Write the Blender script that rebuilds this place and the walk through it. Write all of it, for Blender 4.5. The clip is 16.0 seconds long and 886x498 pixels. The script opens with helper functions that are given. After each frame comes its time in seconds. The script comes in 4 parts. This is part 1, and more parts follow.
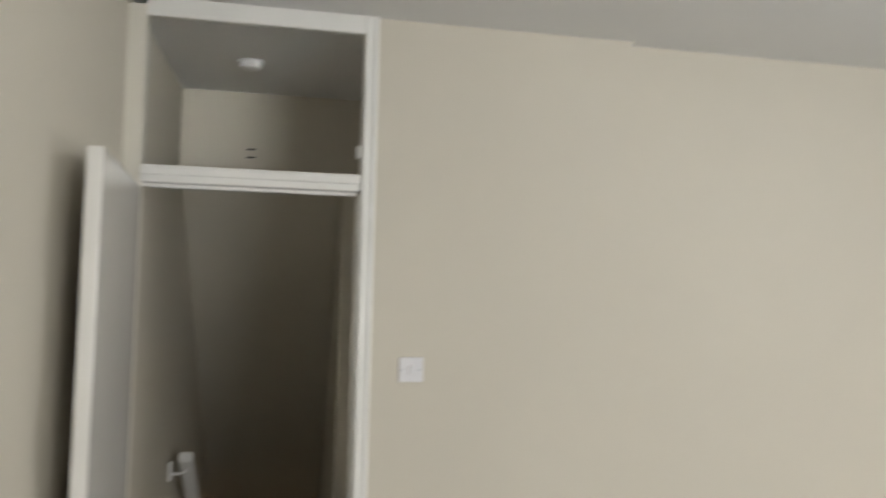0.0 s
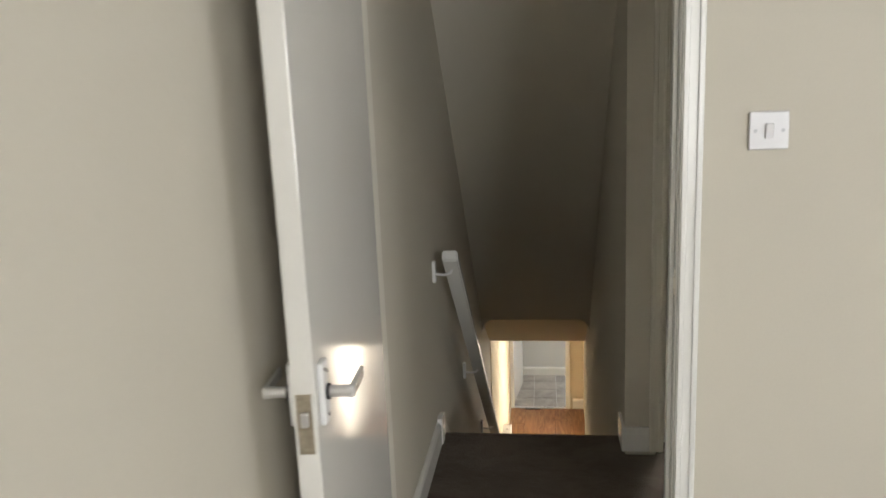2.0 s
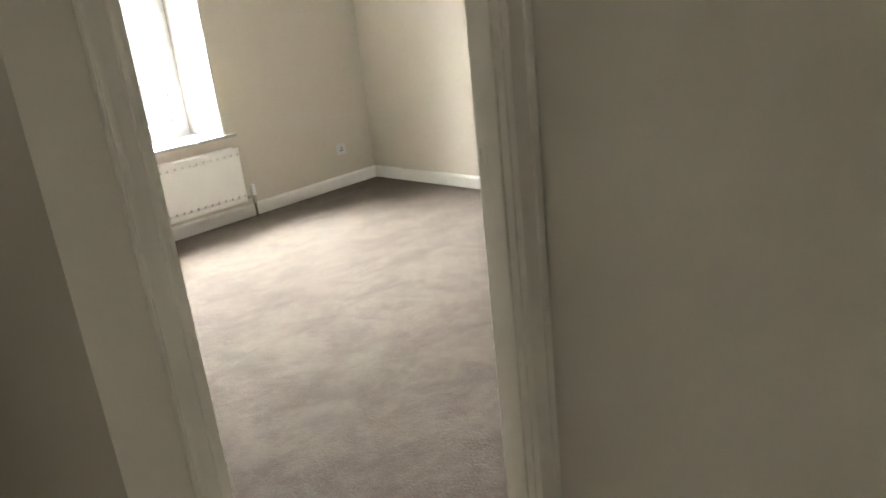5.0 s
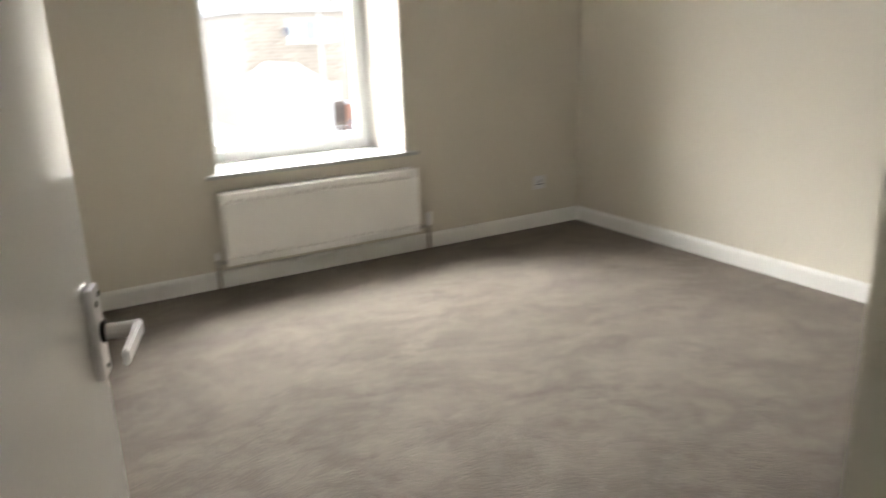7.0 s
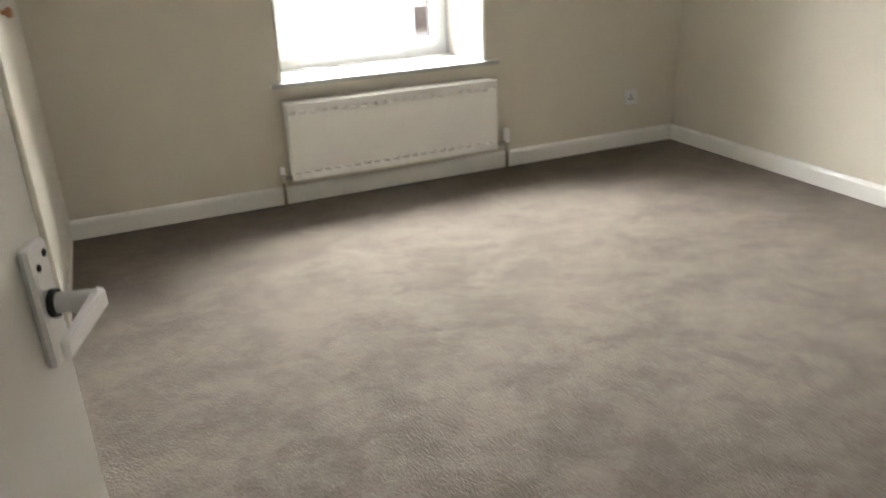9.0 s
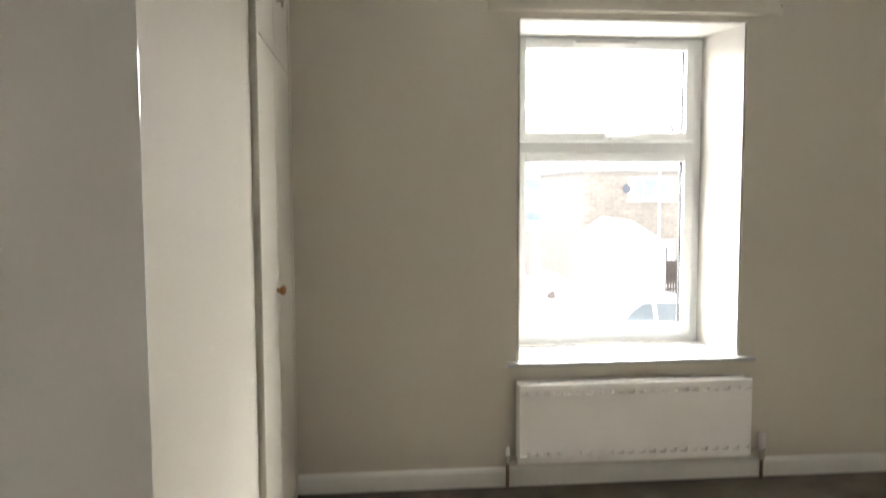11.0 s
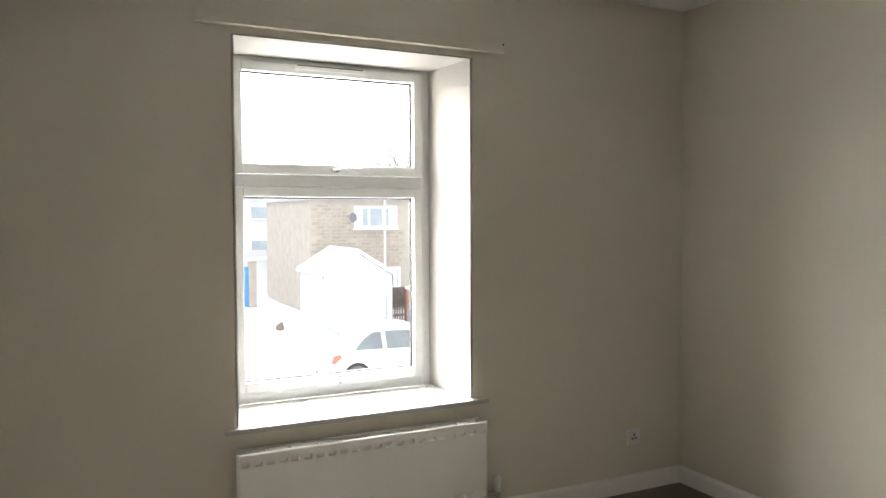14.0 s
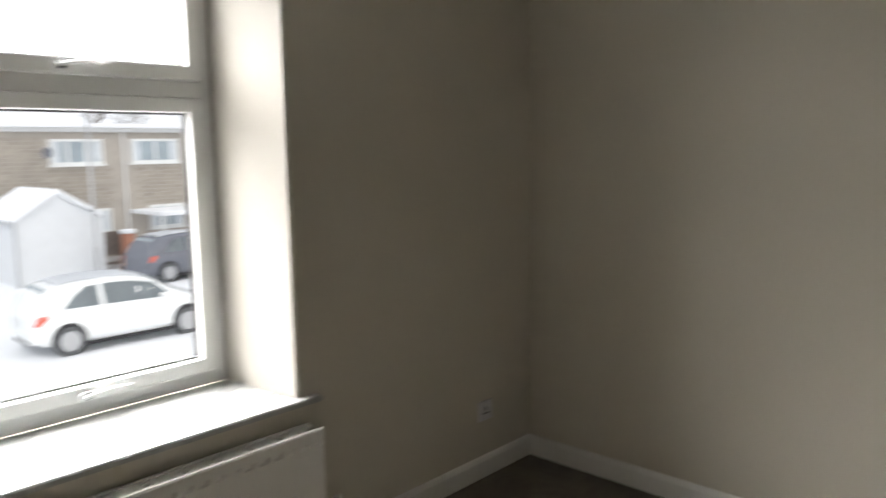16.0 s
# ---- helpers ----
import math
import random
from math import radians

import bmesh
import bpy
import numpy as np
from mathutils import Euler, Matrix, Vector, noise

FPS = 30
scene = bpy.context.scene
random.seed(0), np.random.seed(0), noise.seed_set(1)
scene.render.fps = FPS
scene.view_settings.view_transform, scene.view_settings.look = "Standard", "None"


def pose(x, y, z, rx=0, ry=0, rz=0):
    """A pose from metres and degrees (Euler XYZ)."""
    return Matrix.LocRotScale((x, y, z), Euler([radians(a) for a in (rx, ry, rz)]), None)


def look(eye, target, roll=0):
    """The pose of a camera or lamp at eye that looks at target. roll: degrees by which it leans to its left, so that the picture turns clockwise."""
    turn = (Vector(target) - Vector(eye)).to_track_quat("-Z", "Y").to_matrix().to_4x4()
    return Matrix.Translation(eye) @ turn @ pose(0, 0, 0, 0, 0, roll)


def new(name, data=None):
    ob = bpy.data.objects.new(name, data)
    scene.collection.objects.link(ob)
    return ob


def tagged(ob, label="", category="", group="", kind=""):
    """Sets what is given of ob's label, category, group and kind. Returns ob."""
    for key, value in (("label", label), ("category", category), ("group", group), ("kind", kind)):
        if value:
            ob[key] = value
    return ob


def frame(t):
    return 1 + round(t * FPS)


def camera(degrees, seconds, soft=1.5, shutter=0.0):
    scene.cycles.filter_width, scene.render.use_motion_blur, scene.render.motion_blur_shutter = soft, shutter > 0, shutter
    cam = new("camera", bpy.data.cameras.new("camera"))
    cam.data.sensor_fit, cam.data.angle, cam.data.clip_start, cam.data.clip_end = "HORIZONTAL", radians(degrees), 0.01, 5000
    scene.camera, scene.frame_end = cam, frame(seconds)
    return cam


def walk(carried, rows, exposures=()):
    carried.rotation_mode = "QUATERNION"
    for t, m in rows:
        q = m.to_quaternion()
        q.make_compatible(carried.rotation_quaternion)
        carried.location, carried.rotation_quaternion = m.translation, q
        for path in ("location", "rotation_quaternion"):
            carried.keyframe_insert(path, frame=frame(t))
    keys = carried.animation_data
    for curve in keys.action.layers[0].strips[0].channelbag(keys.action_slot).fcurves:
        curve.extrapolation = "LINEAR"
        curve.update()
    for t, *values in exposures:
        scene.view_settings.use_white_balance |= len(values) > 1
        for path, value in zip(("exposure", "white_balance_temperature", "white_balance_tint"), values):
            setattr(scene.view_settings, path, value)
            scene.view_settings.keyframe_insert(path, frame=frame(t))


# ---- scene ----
cam = camera(61.2, 16.0, 1.5, 0.5)
PATH = [
    (0, (0.227, 0.681, 1.659), (0.612, 2.64, 1.775), 1.3),
    (0.5, (0.188, 0.719, 1.643), (0.193, 2.719, 1.618), 1.0),
    (1, (0.155, 0.86, 1.598), (-0.056, 2.841, 1.428), 0.7),
    (1.5, (0.107, 1.136, 1.561), (-0.147, 3.102, 1.293), -1.9),
    (2, (0.13, 1.502, 1.5), (-0.139, 3.442, 1.094), -2.5),
    (2.5, (0.150, 1.883, 1.463), (-0.126, 3.799, 0.960), -1.7),
    (3, (0.100, 2.302, 1.444), (-0.067, 4.219, 0.901), -3.4),
    (3.5, (0.094, 2.672, 1.403), (0.221, 4.583, 0.826), -4.4),
    (4, (0.022, 2.866, 1.390), (0.762, 4.618, 0.771), -5.6),
    (4.5, (0.078, 3.205, 1.357), (1.307, 4.644, 0.709), -6.0),
    (4.7, (0.090, 3.295, 1.354), (1.431, 4.631, 0.708), -6.2),
    (6.8, (0.700, 4.158, 1.268), (1.830, 5.720, 0.737), -2.8),
    (7, (0.765, 4.181, 1.264), (1.726, 5.843, 0.704), -2.0),
    (7.5, (0.865, 4.283, 1.215), (1.611, 5.984, 0.473), -1.2),
    (8, (0.890, 4.317, 1.194), (1.631, 5.962, 0.330), -2.1),
    (8.5, (0.890, 4.336, 1.216), (1.675, 5.971, 0.373), -2.5),
    (9, (0.907, 4.414, 1.223), (1.642, 6.105, 0.449), -2.3),
    (9.5, (0.975, 4.566, 1.290), (1.431, 6.382, 0.589), -0.6),
    (10, (1.005, 4.612, 1.285), (1.205, 6.521, 0.723), -0.6),
    (10.2, (0.999, 4.610, 1.299), (1.173, 6.542, 0.812), -0.6),
    (12.3, (0.981, 4.529, 1.528), (1.228, 6.506, 1.703), 1.2),
    (12.5, (0.970, 4.543, 1.514), (1.245, 6.517, 1.689), 0.9),
    (13, (0.971, 4.597, 1.460), (1.452, 6.537, 1.524), -0.4),
    (13.5, (0.998, 4.725, 1.455), (1.865, 6.523, 1.338), -0.6),
    (14, (1.100, 4.933, 1.455), (1.976, 6.729, 1.370), -0.2),
    (14.5, (1.19, 5.157, 1.456), (2.043, 6.963, 1.351), 0.3),
    (15, (1.222, 5.443, 1.426), (2.088, 7.237, 1.248), -0.4),
    (15.5, (1.272, 5.724, 1.408), (2.327, 7.401, 1.132), -0.5),
    (16, (1.323, 6.012, 1.421), (2.772, 7.364, 1.154), -0.8),
]

EXPOSURES = [(0.0, 1.0), (1.5, 1.2), (2.5, 1.3), (3.0, 1.45), (3.5, 1.6), (4.0, 1.6), (4.5, 1.95), (4.7, 1.9), (6.8, 0.95), (7.5, 0.95), (8.5, 1.1), (9.5, 1.05), (10.2, 1.0), (12.3, 0.62), (13.0, 0.48), (14.0, 0.45), (15.0, 0.2), (15.5, -0.1), (16.0, -0.4)]
walk(cam, [(t, look(eye, target, roll)) for t, eye, target, roll in PATH], EXPOSURES)

# ---- world, daylight and lamps ----
world = bpy.data.worlds.new("overcast_sky")
scene.world = world
world.use_nodes = True
wn = world.node_tree.nodes
wl = world.node_tree.links
sky = wn.new("ShaderNodeTexSky")
sky.sky_type = "NISHITA"
sky.sun_disc = False
sky.sun_elevation = radians(35)
sky.sun_rotation = radians(150)
sky.dust_density = 6.0
sky.air_density = 1.0
veil = wn.new("ShaderNodeMixRGB")
veil.inputs[0].default_value = 0.85
veil.inputs[2].default_value = (9.5, 9.7, 10.0, 1)
wl.new(sky.outputs[0], veil.inputs[1])
wl.new(veil.outputs[0], wn["Background"].inputs[0])
wn["Background"].inputs[1].default_value = 0.15


def lamp(name, kind, m, energy, colour=(1, 1, 1), size=(1, 1)):
    data = bpy.data.lights.new(name, kind)
    data.energy, data.color = energy, colour
    if kind == "AREA":
        data.shape, data.size, data.size_y = "RECTANGLE", size[0], size[1]
    ob = new(name, data)
    ob.matrix_world = m
    return ob


sun = lamp("sun", "SUN", look((-20, -15, 30), (0, 0, 0)), 1.3, (1.0, 0.97, 0.93))
sun.data.angle = radians(20)
# area lamps added high over the street as extra sky light for the bedroom
lamp("bedroom_fill_above_street", "AREA", look((2.2, 14.3, 4.6), (2.2, 8.4, 1.4)), 9400, (1.0, 0.982, 0.955), (34.0, 4.8))
lamp("bedroom_fill_towards_zenith", "AREA", look((2.2, 11.6, 5.6), (2.2, 8.4, 1.4)), 2700, (1.0, 0.982, 0.955), (8.0, 2.6))
# unseen lamps as daylight in the front room's two assumed window openings
lamp("daylight_front_room", "AREA", look((3.59, 1.05, 1.45), (0.5, 1.25, 1.3)), 4.0, (0.97, 0.985, 0.985), (1.7, 1.55))
lamp("daylight_front_room_back", "AREA", look((2.4, -2.39, 1.45), (2.0, 0.5, 1.3)), 39, (0.97, 0.985, 0.985), (1.6, 1.55))
# warm lamp added in the side doorway to brighten the lower hall
lamp("fill_lower_doorway", "AREA", look((0.69, 9.45, -1.6), (-0.3, 8.9, -1.8)), 20, (1.0, 0.89, 0.72), (0.7, 1.8))
# lamp added before the blank east wall to brighten the tiled room
lamp("fill_tiled_room", "AREA", look((1.35, 11.5, -1.2), (-0.5, 11.4, -2.0)), 8, (0.93, 0.97, 1.0), (0.9, 1.0))

# ---- materials ----


def material(name, colour, rough=0.6, vary=0.08, scale=3.0, fine=60.0, bump=0.02, fine_bump=0.0, metal=0.0, second=None, spec=0.5, coord="Object"):
    """A painted or woven surface: two scales of colour variation and relief."""
    m = bpy.data.materials.new(name)
    m.use_nodes = True
    n, l = m.node_tree.nodes, m.node_tree.links
    b = n["Principled BSDF"]
    b.inputs["Roughness"].default_value = rough
    b.inputs["Metallic"].default_value = metal
    b.inputs["Specular IOR Level"].default_value = spec
    tc = n.new("ShaderNodeTexCoord")
    big = n.new("ShaderNodeTexNoise")
    big.inputs["Scale"].default_value, big.inputs["Detail"].default_value = scale, 4
    small = n.new("ShaderNodeTexNoise")
    small.inputs["Scale"].default_value, small.inputs["Detail"].default_value = fine, 3
    l.new(tc.outputs[coord], big.inputs["Vector"])
    l.new(tc.outputs[coord], small.inputs["Vector"])
    add = n.new("ShaderNodeMath")
    add.operation = "MULTIPLY_ADD"
    add.inputs[1].default_value = 0.35
    l.new(small.outputs[0], add.inputs[0])
    l.new(big.outputs[0], add.inputs[2])
    ramp = n.new("ShaderNodeValToRGB")
    ramp.color_ramp.elements[0].position, ramp.color_ramp.elements[1].position = 0.42, 0.95
    low = second or tuple(c * (1 - vary) for c in colour)
    high = tuple(min(1, c * (1 + vary)) for c in colour)
    ramp.color_ramp.elements[0].color, ramp.color_ramp.elements[1].color = (*low, 1), (*high, 1)
    l.new(add.outputs[0], ramp.inputs[0])
    l.new(ramp.outputs[0], b.inputs["Base Color"])
    rr = n.new("ShaderNodeMapRange")
    rr.inputs[3].default_value, rr.inputs[4].default_value = max(0.02, rough - 0.08), min(1, rough + 0.08)
    l.new(big.outputs[0], rr.inputs[0])
    l.new(rr.outputs[0], b.inputs["Roughness"])
    if bump or fine_bump:
        mix = n.new("ShaderNodeMath")
        mix.operation = "MULTIPLY_ADD"
        mix.inputs[1].default_value = fine_bump
        l.new(small.outputs[0], mix.inputs[0])
        sc = n.new("ShaderNodeMath")
        sc.operation = "MULTIPLY"
        sc.inputs[1].default_value = bump
        l.new(big.outputs[0], sc.inputs[0])
        l.new(sc.outputs[0], mix.inputs[2])
        bp = n.new("ShaderNodeBump")
        bp.inputs["Strength"].default_value, bp.inputs["Distance"].default_value = 1.0, 1.0
        l.new(mix.outputs[0], bp.inputs["Height"])
        l.new(bp.outputs[0], b.inputs["Normal"])
    return m


def carpet_material(name, light, dark):
    """Cut pile: brushed patches, footprints' shading and a fine tufted grain."""
    m = bpy.data.materials.new(name)
    m.use_nodes = True
    n, l = m.node_tree.nodes, m.node_tree.links
    b = n["Principled BSDF"]
    b.inputs["Roughness"].default_value = 0.95
    b.inputs["Specular IOR Level"].default_value = 0.1
    b.inputs["Sheen Weight"].default_value = 0.30
    b.inputs["Sheen Roughness"].default_value = 0.5
    b.inputs["Sheen Tint"].default_value = (0.9, 0.8, 0.7, 1)
    tc = n.new("ShaderNodeTexCoord")
    mp = n.new("ShaderNodeMapping")
    mp.inputs["Rotation"].default_value = (0, 0, 0.5)
    mp.inputs["Scale"].default_value = (1.0, 1.25, 1.0)
    l.new(tc.outputs["Object"], mp.inputs[0])
    patch = n.new("ShaderNodeTexNoise")
    patch.inputs["Scale"].default_value, patch.inputs["Detail"].default_value, patch.inputs["Distortion"].default_value = 3.6, 5, 0.6
    patch.inputs["Roughness"].default_value = 0.55
    l.new(mp.outputs[0], patch.inputs["Vector"])
    tread = n.new("ShaderNodeTexNoise")
    tread.inputs["Scale"].default_value, tread.inputs["Detail"].default_value, tread.inputs["Distortion"].default_value = 15.0, 3, 0.7
    l.new(mp.outputs[0], tread.inputs["Vector"])
    tuft = n.new("ShaderNodeTexVoronoi")
    tuft.inputs["Scale"].default_value = 210
    l.new(tc.outputs["Object"], tuft.inputs["Vector"])
    grain = n.new("ShaderNodeTexNoise")
    grain.inputs["Scale"].default_value, grain.inputs["Detail"].default_value = 120, 4
    l.new(tc.outputs["Object"], grain.inputs["Vector"])
    s1 = n.new("ShaderNodeMath")
    s1.operation = "MULTIPLY_ADD"
    s1.inputs[1].default_value = 0.5
    l.new(tread.outputs[0], s1.inputs[0])
    l.new(patch.outputs[0], s1.inputs[2])
    s2 = n.new("ShaderNodeMath")
    s2.operation = "MULTIPLY_ADD"
    s2.inputs[1].default_value = 0.6
    l.new(grain.outputs[0], s2.inputs[0])
    l.new(s1.outputs[0], s2.inputs[2])
    ramp = n.new("ShaderNodeValToRGB")
    ramp.color_ramp.interpolation = "EASE"
    ramp.color_ramp.elements[0].position, ramp.color_ramp.elements[1].position = 0.38, 0.62
    ramp.color_ramp.elements[0].color, ramp.color_ramp.elements[1].color = (*dark, 1), (*light, 1)
    mid = n.new("ShaderNodeMath")
    mid.operation = "MULTIPLY"
    mid.inputs[1].default_value = 1 / 2.1
    l.new(s2.outputs[0], mid.inputs[0])
    l.new(mid.outputs[0], ramp.inputs[0])
    l.new(ramp.outputs[0], b.inputs["Base Color"])
    h = n.new("ShaderNodeMath")
    h.operation = "MULTIPLY_ADD"
    h.inputs[1].default_value = 0.4
    l.new(tuft.outputs[0], h.inputs[0])
    l.new(grain.outputs[0], h.inputs[2])
    bp = n.new("ShaderNodeBump")
    bp.inputs["Strength"].default_value, bp.inputs["Distance"].default_value = 0.9, 0.004
    l.new(h.outputs[0], bp.inputs["Height"])
    bp2 = n.new("ShaderNodeBump")
    bp2.inputs["Strength"].default_value, bp2.inputs["Distance"].default_value = 0.3, 0.010
    l.new(s1.outputs[0], bp2.inputs["Height"])
    l.new(bp.outputs[0], bp2.inputs["Normal"])
    l.new(bp2.outputs[0], b.inputs["Normal"])
    return m


def stipple_material(name):
    """White stippled plaster: small raised flecks."""
    m = bpy.data.materials.new(name)
    m.use_nodes = True
    n, l = m.node_tree.nodes, m.node_tree.links
    b = n["Principled BSDF"]
    b.inputs["Base Color"].default_value = (0.78, 0.78, 0.77, 1)
    b.inputs["Roughness"].default_value = 0.8
    tc = n.new("ShaderNodeTexCoord")
    v = n.new("ShaderNodeTexVoronoi")
    v.inputs["Scale"].default_value = 80
    w = n.new("ShaderNodeTexNoise")
    w.inputs["Scale"].default_value, w.inputs["Detail"].default_value = 75, 2
    l.new(tc.outputs["Object"], v.inputs["Vector"])
    l.new(tc.outputs["Object"], w.inputs["Vector"])
    mu = n.new("ShaderNodeMath")
    mu.operation = "SUBTRACT"
    l.new(w.outputs[0], mu.inputs[0])
    l.new(v.outputs[0], mu.inputs[1])
    bp = n.new("ShaderNodeBump")
    bp.inputs["Strength"].default_value, bp.inputs["Distance"].default_value = 1.0, 0.0065
    l.new(mu.outputs[0], bp.inputs["Height"])
    l.new(bp.outputs[0], b.inputs["Normal"])
    return m


def piece_material(name, colours, rough, stretch, scale, bump=0.002):
    """Boards, tiles and bricks: each piece takes its own tone, with a grain along it."""
    m = bpy.data.materials.new(name)
    m.use_nodes = True
    n, l = m.node_tree.nodes, m.node_tree.links
    b = n["Principled BSDF"]
    b.inputs["Roughness"].default_value = rough
    tc = n.new("ShaderNodeTexCoord")
    info = n.new("ShaderNodeObjectInfo")
    mp = n.new("ShaderNodeMapping")
    mp.inputs["Scale"].default_value = stretch
    l.new(tc.outputs["Object"], mp.inputs[0])
    off = n.new("ShaderNodeVectorMath")
    off.operation = "ADD"
    mul = n.new("ShaderNodeMath")
    mul.operation = "MULTIPLY"
    mul.inputs[1].default_value = 37.0
    l.new(info.outputs["Random"], mul.inputs[0])
    l.new(mp.outputs[0], off.inputs[0])
    l.new(mul.outputs[0], off.inputs[1])
    no = n.new("ShaderNodeTexNoise")
    no.inputs["Scale"].default_value, no.inputs["Detail"].default_value, no.inputs["Distortion"].default_value = scale, 6, 0.8
    l.new(off.outputs[0], no.inputs["Vector"])
    ad = n.new("ShaderNodeMath")
    ad.operation = "MULTIPLY_ADD"
    ad.inputs[1].default_value = 0.155
    l.new(info.outputs["Random"], ad.inputs[0])
    l.new(no.outputs[0], ad.inputs[2])
    ramp = n.new("ShaderNodeValToRGB")
    ramp.color_ramp.elements[0].position, ramp.color_ramp.elements[1].position = 0.38, 0.9
    ramp.color_ramp.elements[0].color, ramp.color_ramp.elements[1].color = (*colours[0], 1), (*colours[1], 1)
    l.new(ad.outputs[0], ramp.inputs[0])
    l.new(ramp.outputs[0], b.inputs["Base Color"])
    bp = n.new("ShaderNodeBump")
    bp.inputs["Strength"].default_value, bp.inputs["Distance"].default_value = 0.6, bump
    l.new(no.outputs[0], bp.inputs["Height"])
    l.new(bp.outputs[0], b.inputs["Normal"])
    return m


def glass_material(name, tint=(1, 1, 1), rough=0.0):
    m = bpy.data.materials.new(name)
    m.use_nodes = True
    b = m.node_tree.nodes["Principled BSDF"]
    b.inputs["Base Color"].default_value = (*tint, 1)
    b.inputs["Roughness"].default_value = rough
    b.inputs["IOR"].default_value = 1.05
    b.inputs["Transmission Weight"].default_value = 1.0
    return m


WALL = material("beige_emulsion", (0.61, 0.572, 0.49), 0.75, 0.035, 0.9, 140, 0.0015, 0.00025, spec=0.25)
WHITE_WALL = material("pale_grey_emulsion", (0.62, 0.63, 0.63), 0.8, 0.03, 1.2, 140, 0.001, 0.0002, spec=0.25)
CREAM = material("cream_emulsion", (0.66, 0.58, 0.44), 0.75, 0.03, 1.2, 140, 0.001, 0.0002, spec=0.25)
# white paint darkened in its colour to offset the strong light at the window
REVEAL = material("dimmed_white_reveal_emulsion", (0.40, 0.38, 0.345), 0.7, 0.03, 2.0, 120, 0.001, 0.0002, spec=0.3)
CEILING = stipple_material("stippled_white_ceiling")
PLAIN_CEILING = material("white_ceiling_emulsion", (0.74, 0.735, 0.72), 0.85, 0.03, 1.0, 120, 0.001, 0.0002, spec=0.2)
GLOSS = material("white_gloss_paint", (0.80, 0.795, 0.765), 0.22, 0.03, 4.0, 90, 0.0003, 0.00003)
DOOR_PAINT = material("white_satin_door_paint", (0.76, 0.745, 0.705), 0.10, 0.03, 2.0, 160, 0.0005, 0.00004)
TRIM_OLD = material("ivory_gloss_trim", (0.69, 0.66, 0.58), 0.42, 0.03, 5.0, 90, 0.0002, 0.00002)
# white gloss split off and greyed so the lamps do not burn it out
SILL = material("greyed_window_board_paint", (0.40, 0.405, 0.40), 0.28, 0.03, 4.0, 90, 0.0003, 0.00003)
UPVC = material("white_upvc", (0.74, 0.755, 0.75), 0.3, 0.015, 2.0, 50, 0.0, 0.0)
ENAMEL = material("white_radiator_enamel", (0.84, 0.83, 0.80), 0.32, 0.02, 3.0, 60, 0.0003, 0.0)
PLASTIC = material("white_plastic", (0.82, 0.82, 0.82), 0.3, 0.01, 4.0, 60, 0.0, 0.0)
SWITCH_PLASTIC = material("aged_white_switch_plastic", (0.66, 0.655, 0.67), 0.3, 0.02, 4.0, 60, 0.0, 0.0)
GREY_PLASTIC = material("grey_plastic", (0.45, 0.46, 0.48), 0.4, 0.02, 4.0, 60, 0.0, 0.0)
CHROME = material("satin_aluminium", (0.78, 0.78, 0.79), 0.36, 0.03, 20.0, 200, 0.0, 0.0, metal=1.0)
STEEL = material("brushed_steel", (0.42, 0.40, 0.37), 0.35, 0.05, 30.0, 200, 0.0, 0.0, metal=1.0)
COPPER = material("tarnished_copper_pipe", (0.16, 0.12, 0.09), 0.45, 0.15, 20.0, 120, 0.0, 0.0, metal=0.6)
BRASS = material("worn_lock_brass", (0.45, 0.40, 0.32), 0.4, 0.25, 40.0, 160, 0.0, 0.0, metal=0.9)
# rubber greyed to hold the haze of falling snow in its colour
TYRE = material("hazed_tyre_rubber", (0.10, 0.105, 0.11), 0.8, 0.3, 14.0, 60, 0.0, 0.0)
BLACK = material("black_rubber", (0.02, 0.02, 0.022), 0.6, 0.1, 10.0, 80, 0.0, 0.0)
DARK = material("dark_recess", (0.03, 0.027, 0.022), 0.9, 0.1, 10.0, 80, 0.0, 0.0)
PINE = material("varnished_pine", (0.42, 0.18, 0.07), 0.35, 0.2, 20.0, 90, 0.0, 0.0)
CARPET = carpet_material("taupe_cut_pile_carpet", (0.126, 0.108, 0.090), (0.064, 0.0545, 0.045))
STAIR_CARPET = carpet_material("brown_stair_carpet", (0.11, 0.083, 0.064), (0.056, 0.041, 0.031))
OAK = piece_material("oak_laminate", ((0.20, 0.085, 0.03), (0.46, 0.235, 0.10)), 0.35, (9.0, 1.0, 1.0), 2.6)
STONE = piece_material("grey_stone_tile", ((0.25, 0.23, 0.21), (0.52, 0.49, 0.45)), 0.4, (1.0, 1.0, 1.0), 4.0)
# both buff brick colours are greyed to carry some of the haze
BRICK_FACE = piece_material("pale_brown_facing_brick", ((0.32, 0.29, 0.25), (0.46, 0.42, 0.365)), 0.9, (1.0, 1.0, 1.0), 6.0)
BRICK = material("buff_brick_wall", (0.42, 0.385, 0.34), 0.9, 0.12, 2.2, 14, 0.0006, 0.0006)
# far wall paled so that its colour holds the haze
FAR_HAZE_WALL = material("haze_grey_far_wall", (0.58, 0.585, 0.58), 0.9, 0.1, 0.6, 4, 0.0, 0.0)
RED_BRICK = material("red_brick", (0.52, 0.26, 0.18), 0.9, 0.2, 6.0, 30, 0.004, 0.001)
SNOW = material("fresh_snow", (0.86, 0.88, 0.91), 0.6, 0.02, 0.5, 20, 0.03, 0.0008, coord="Object")
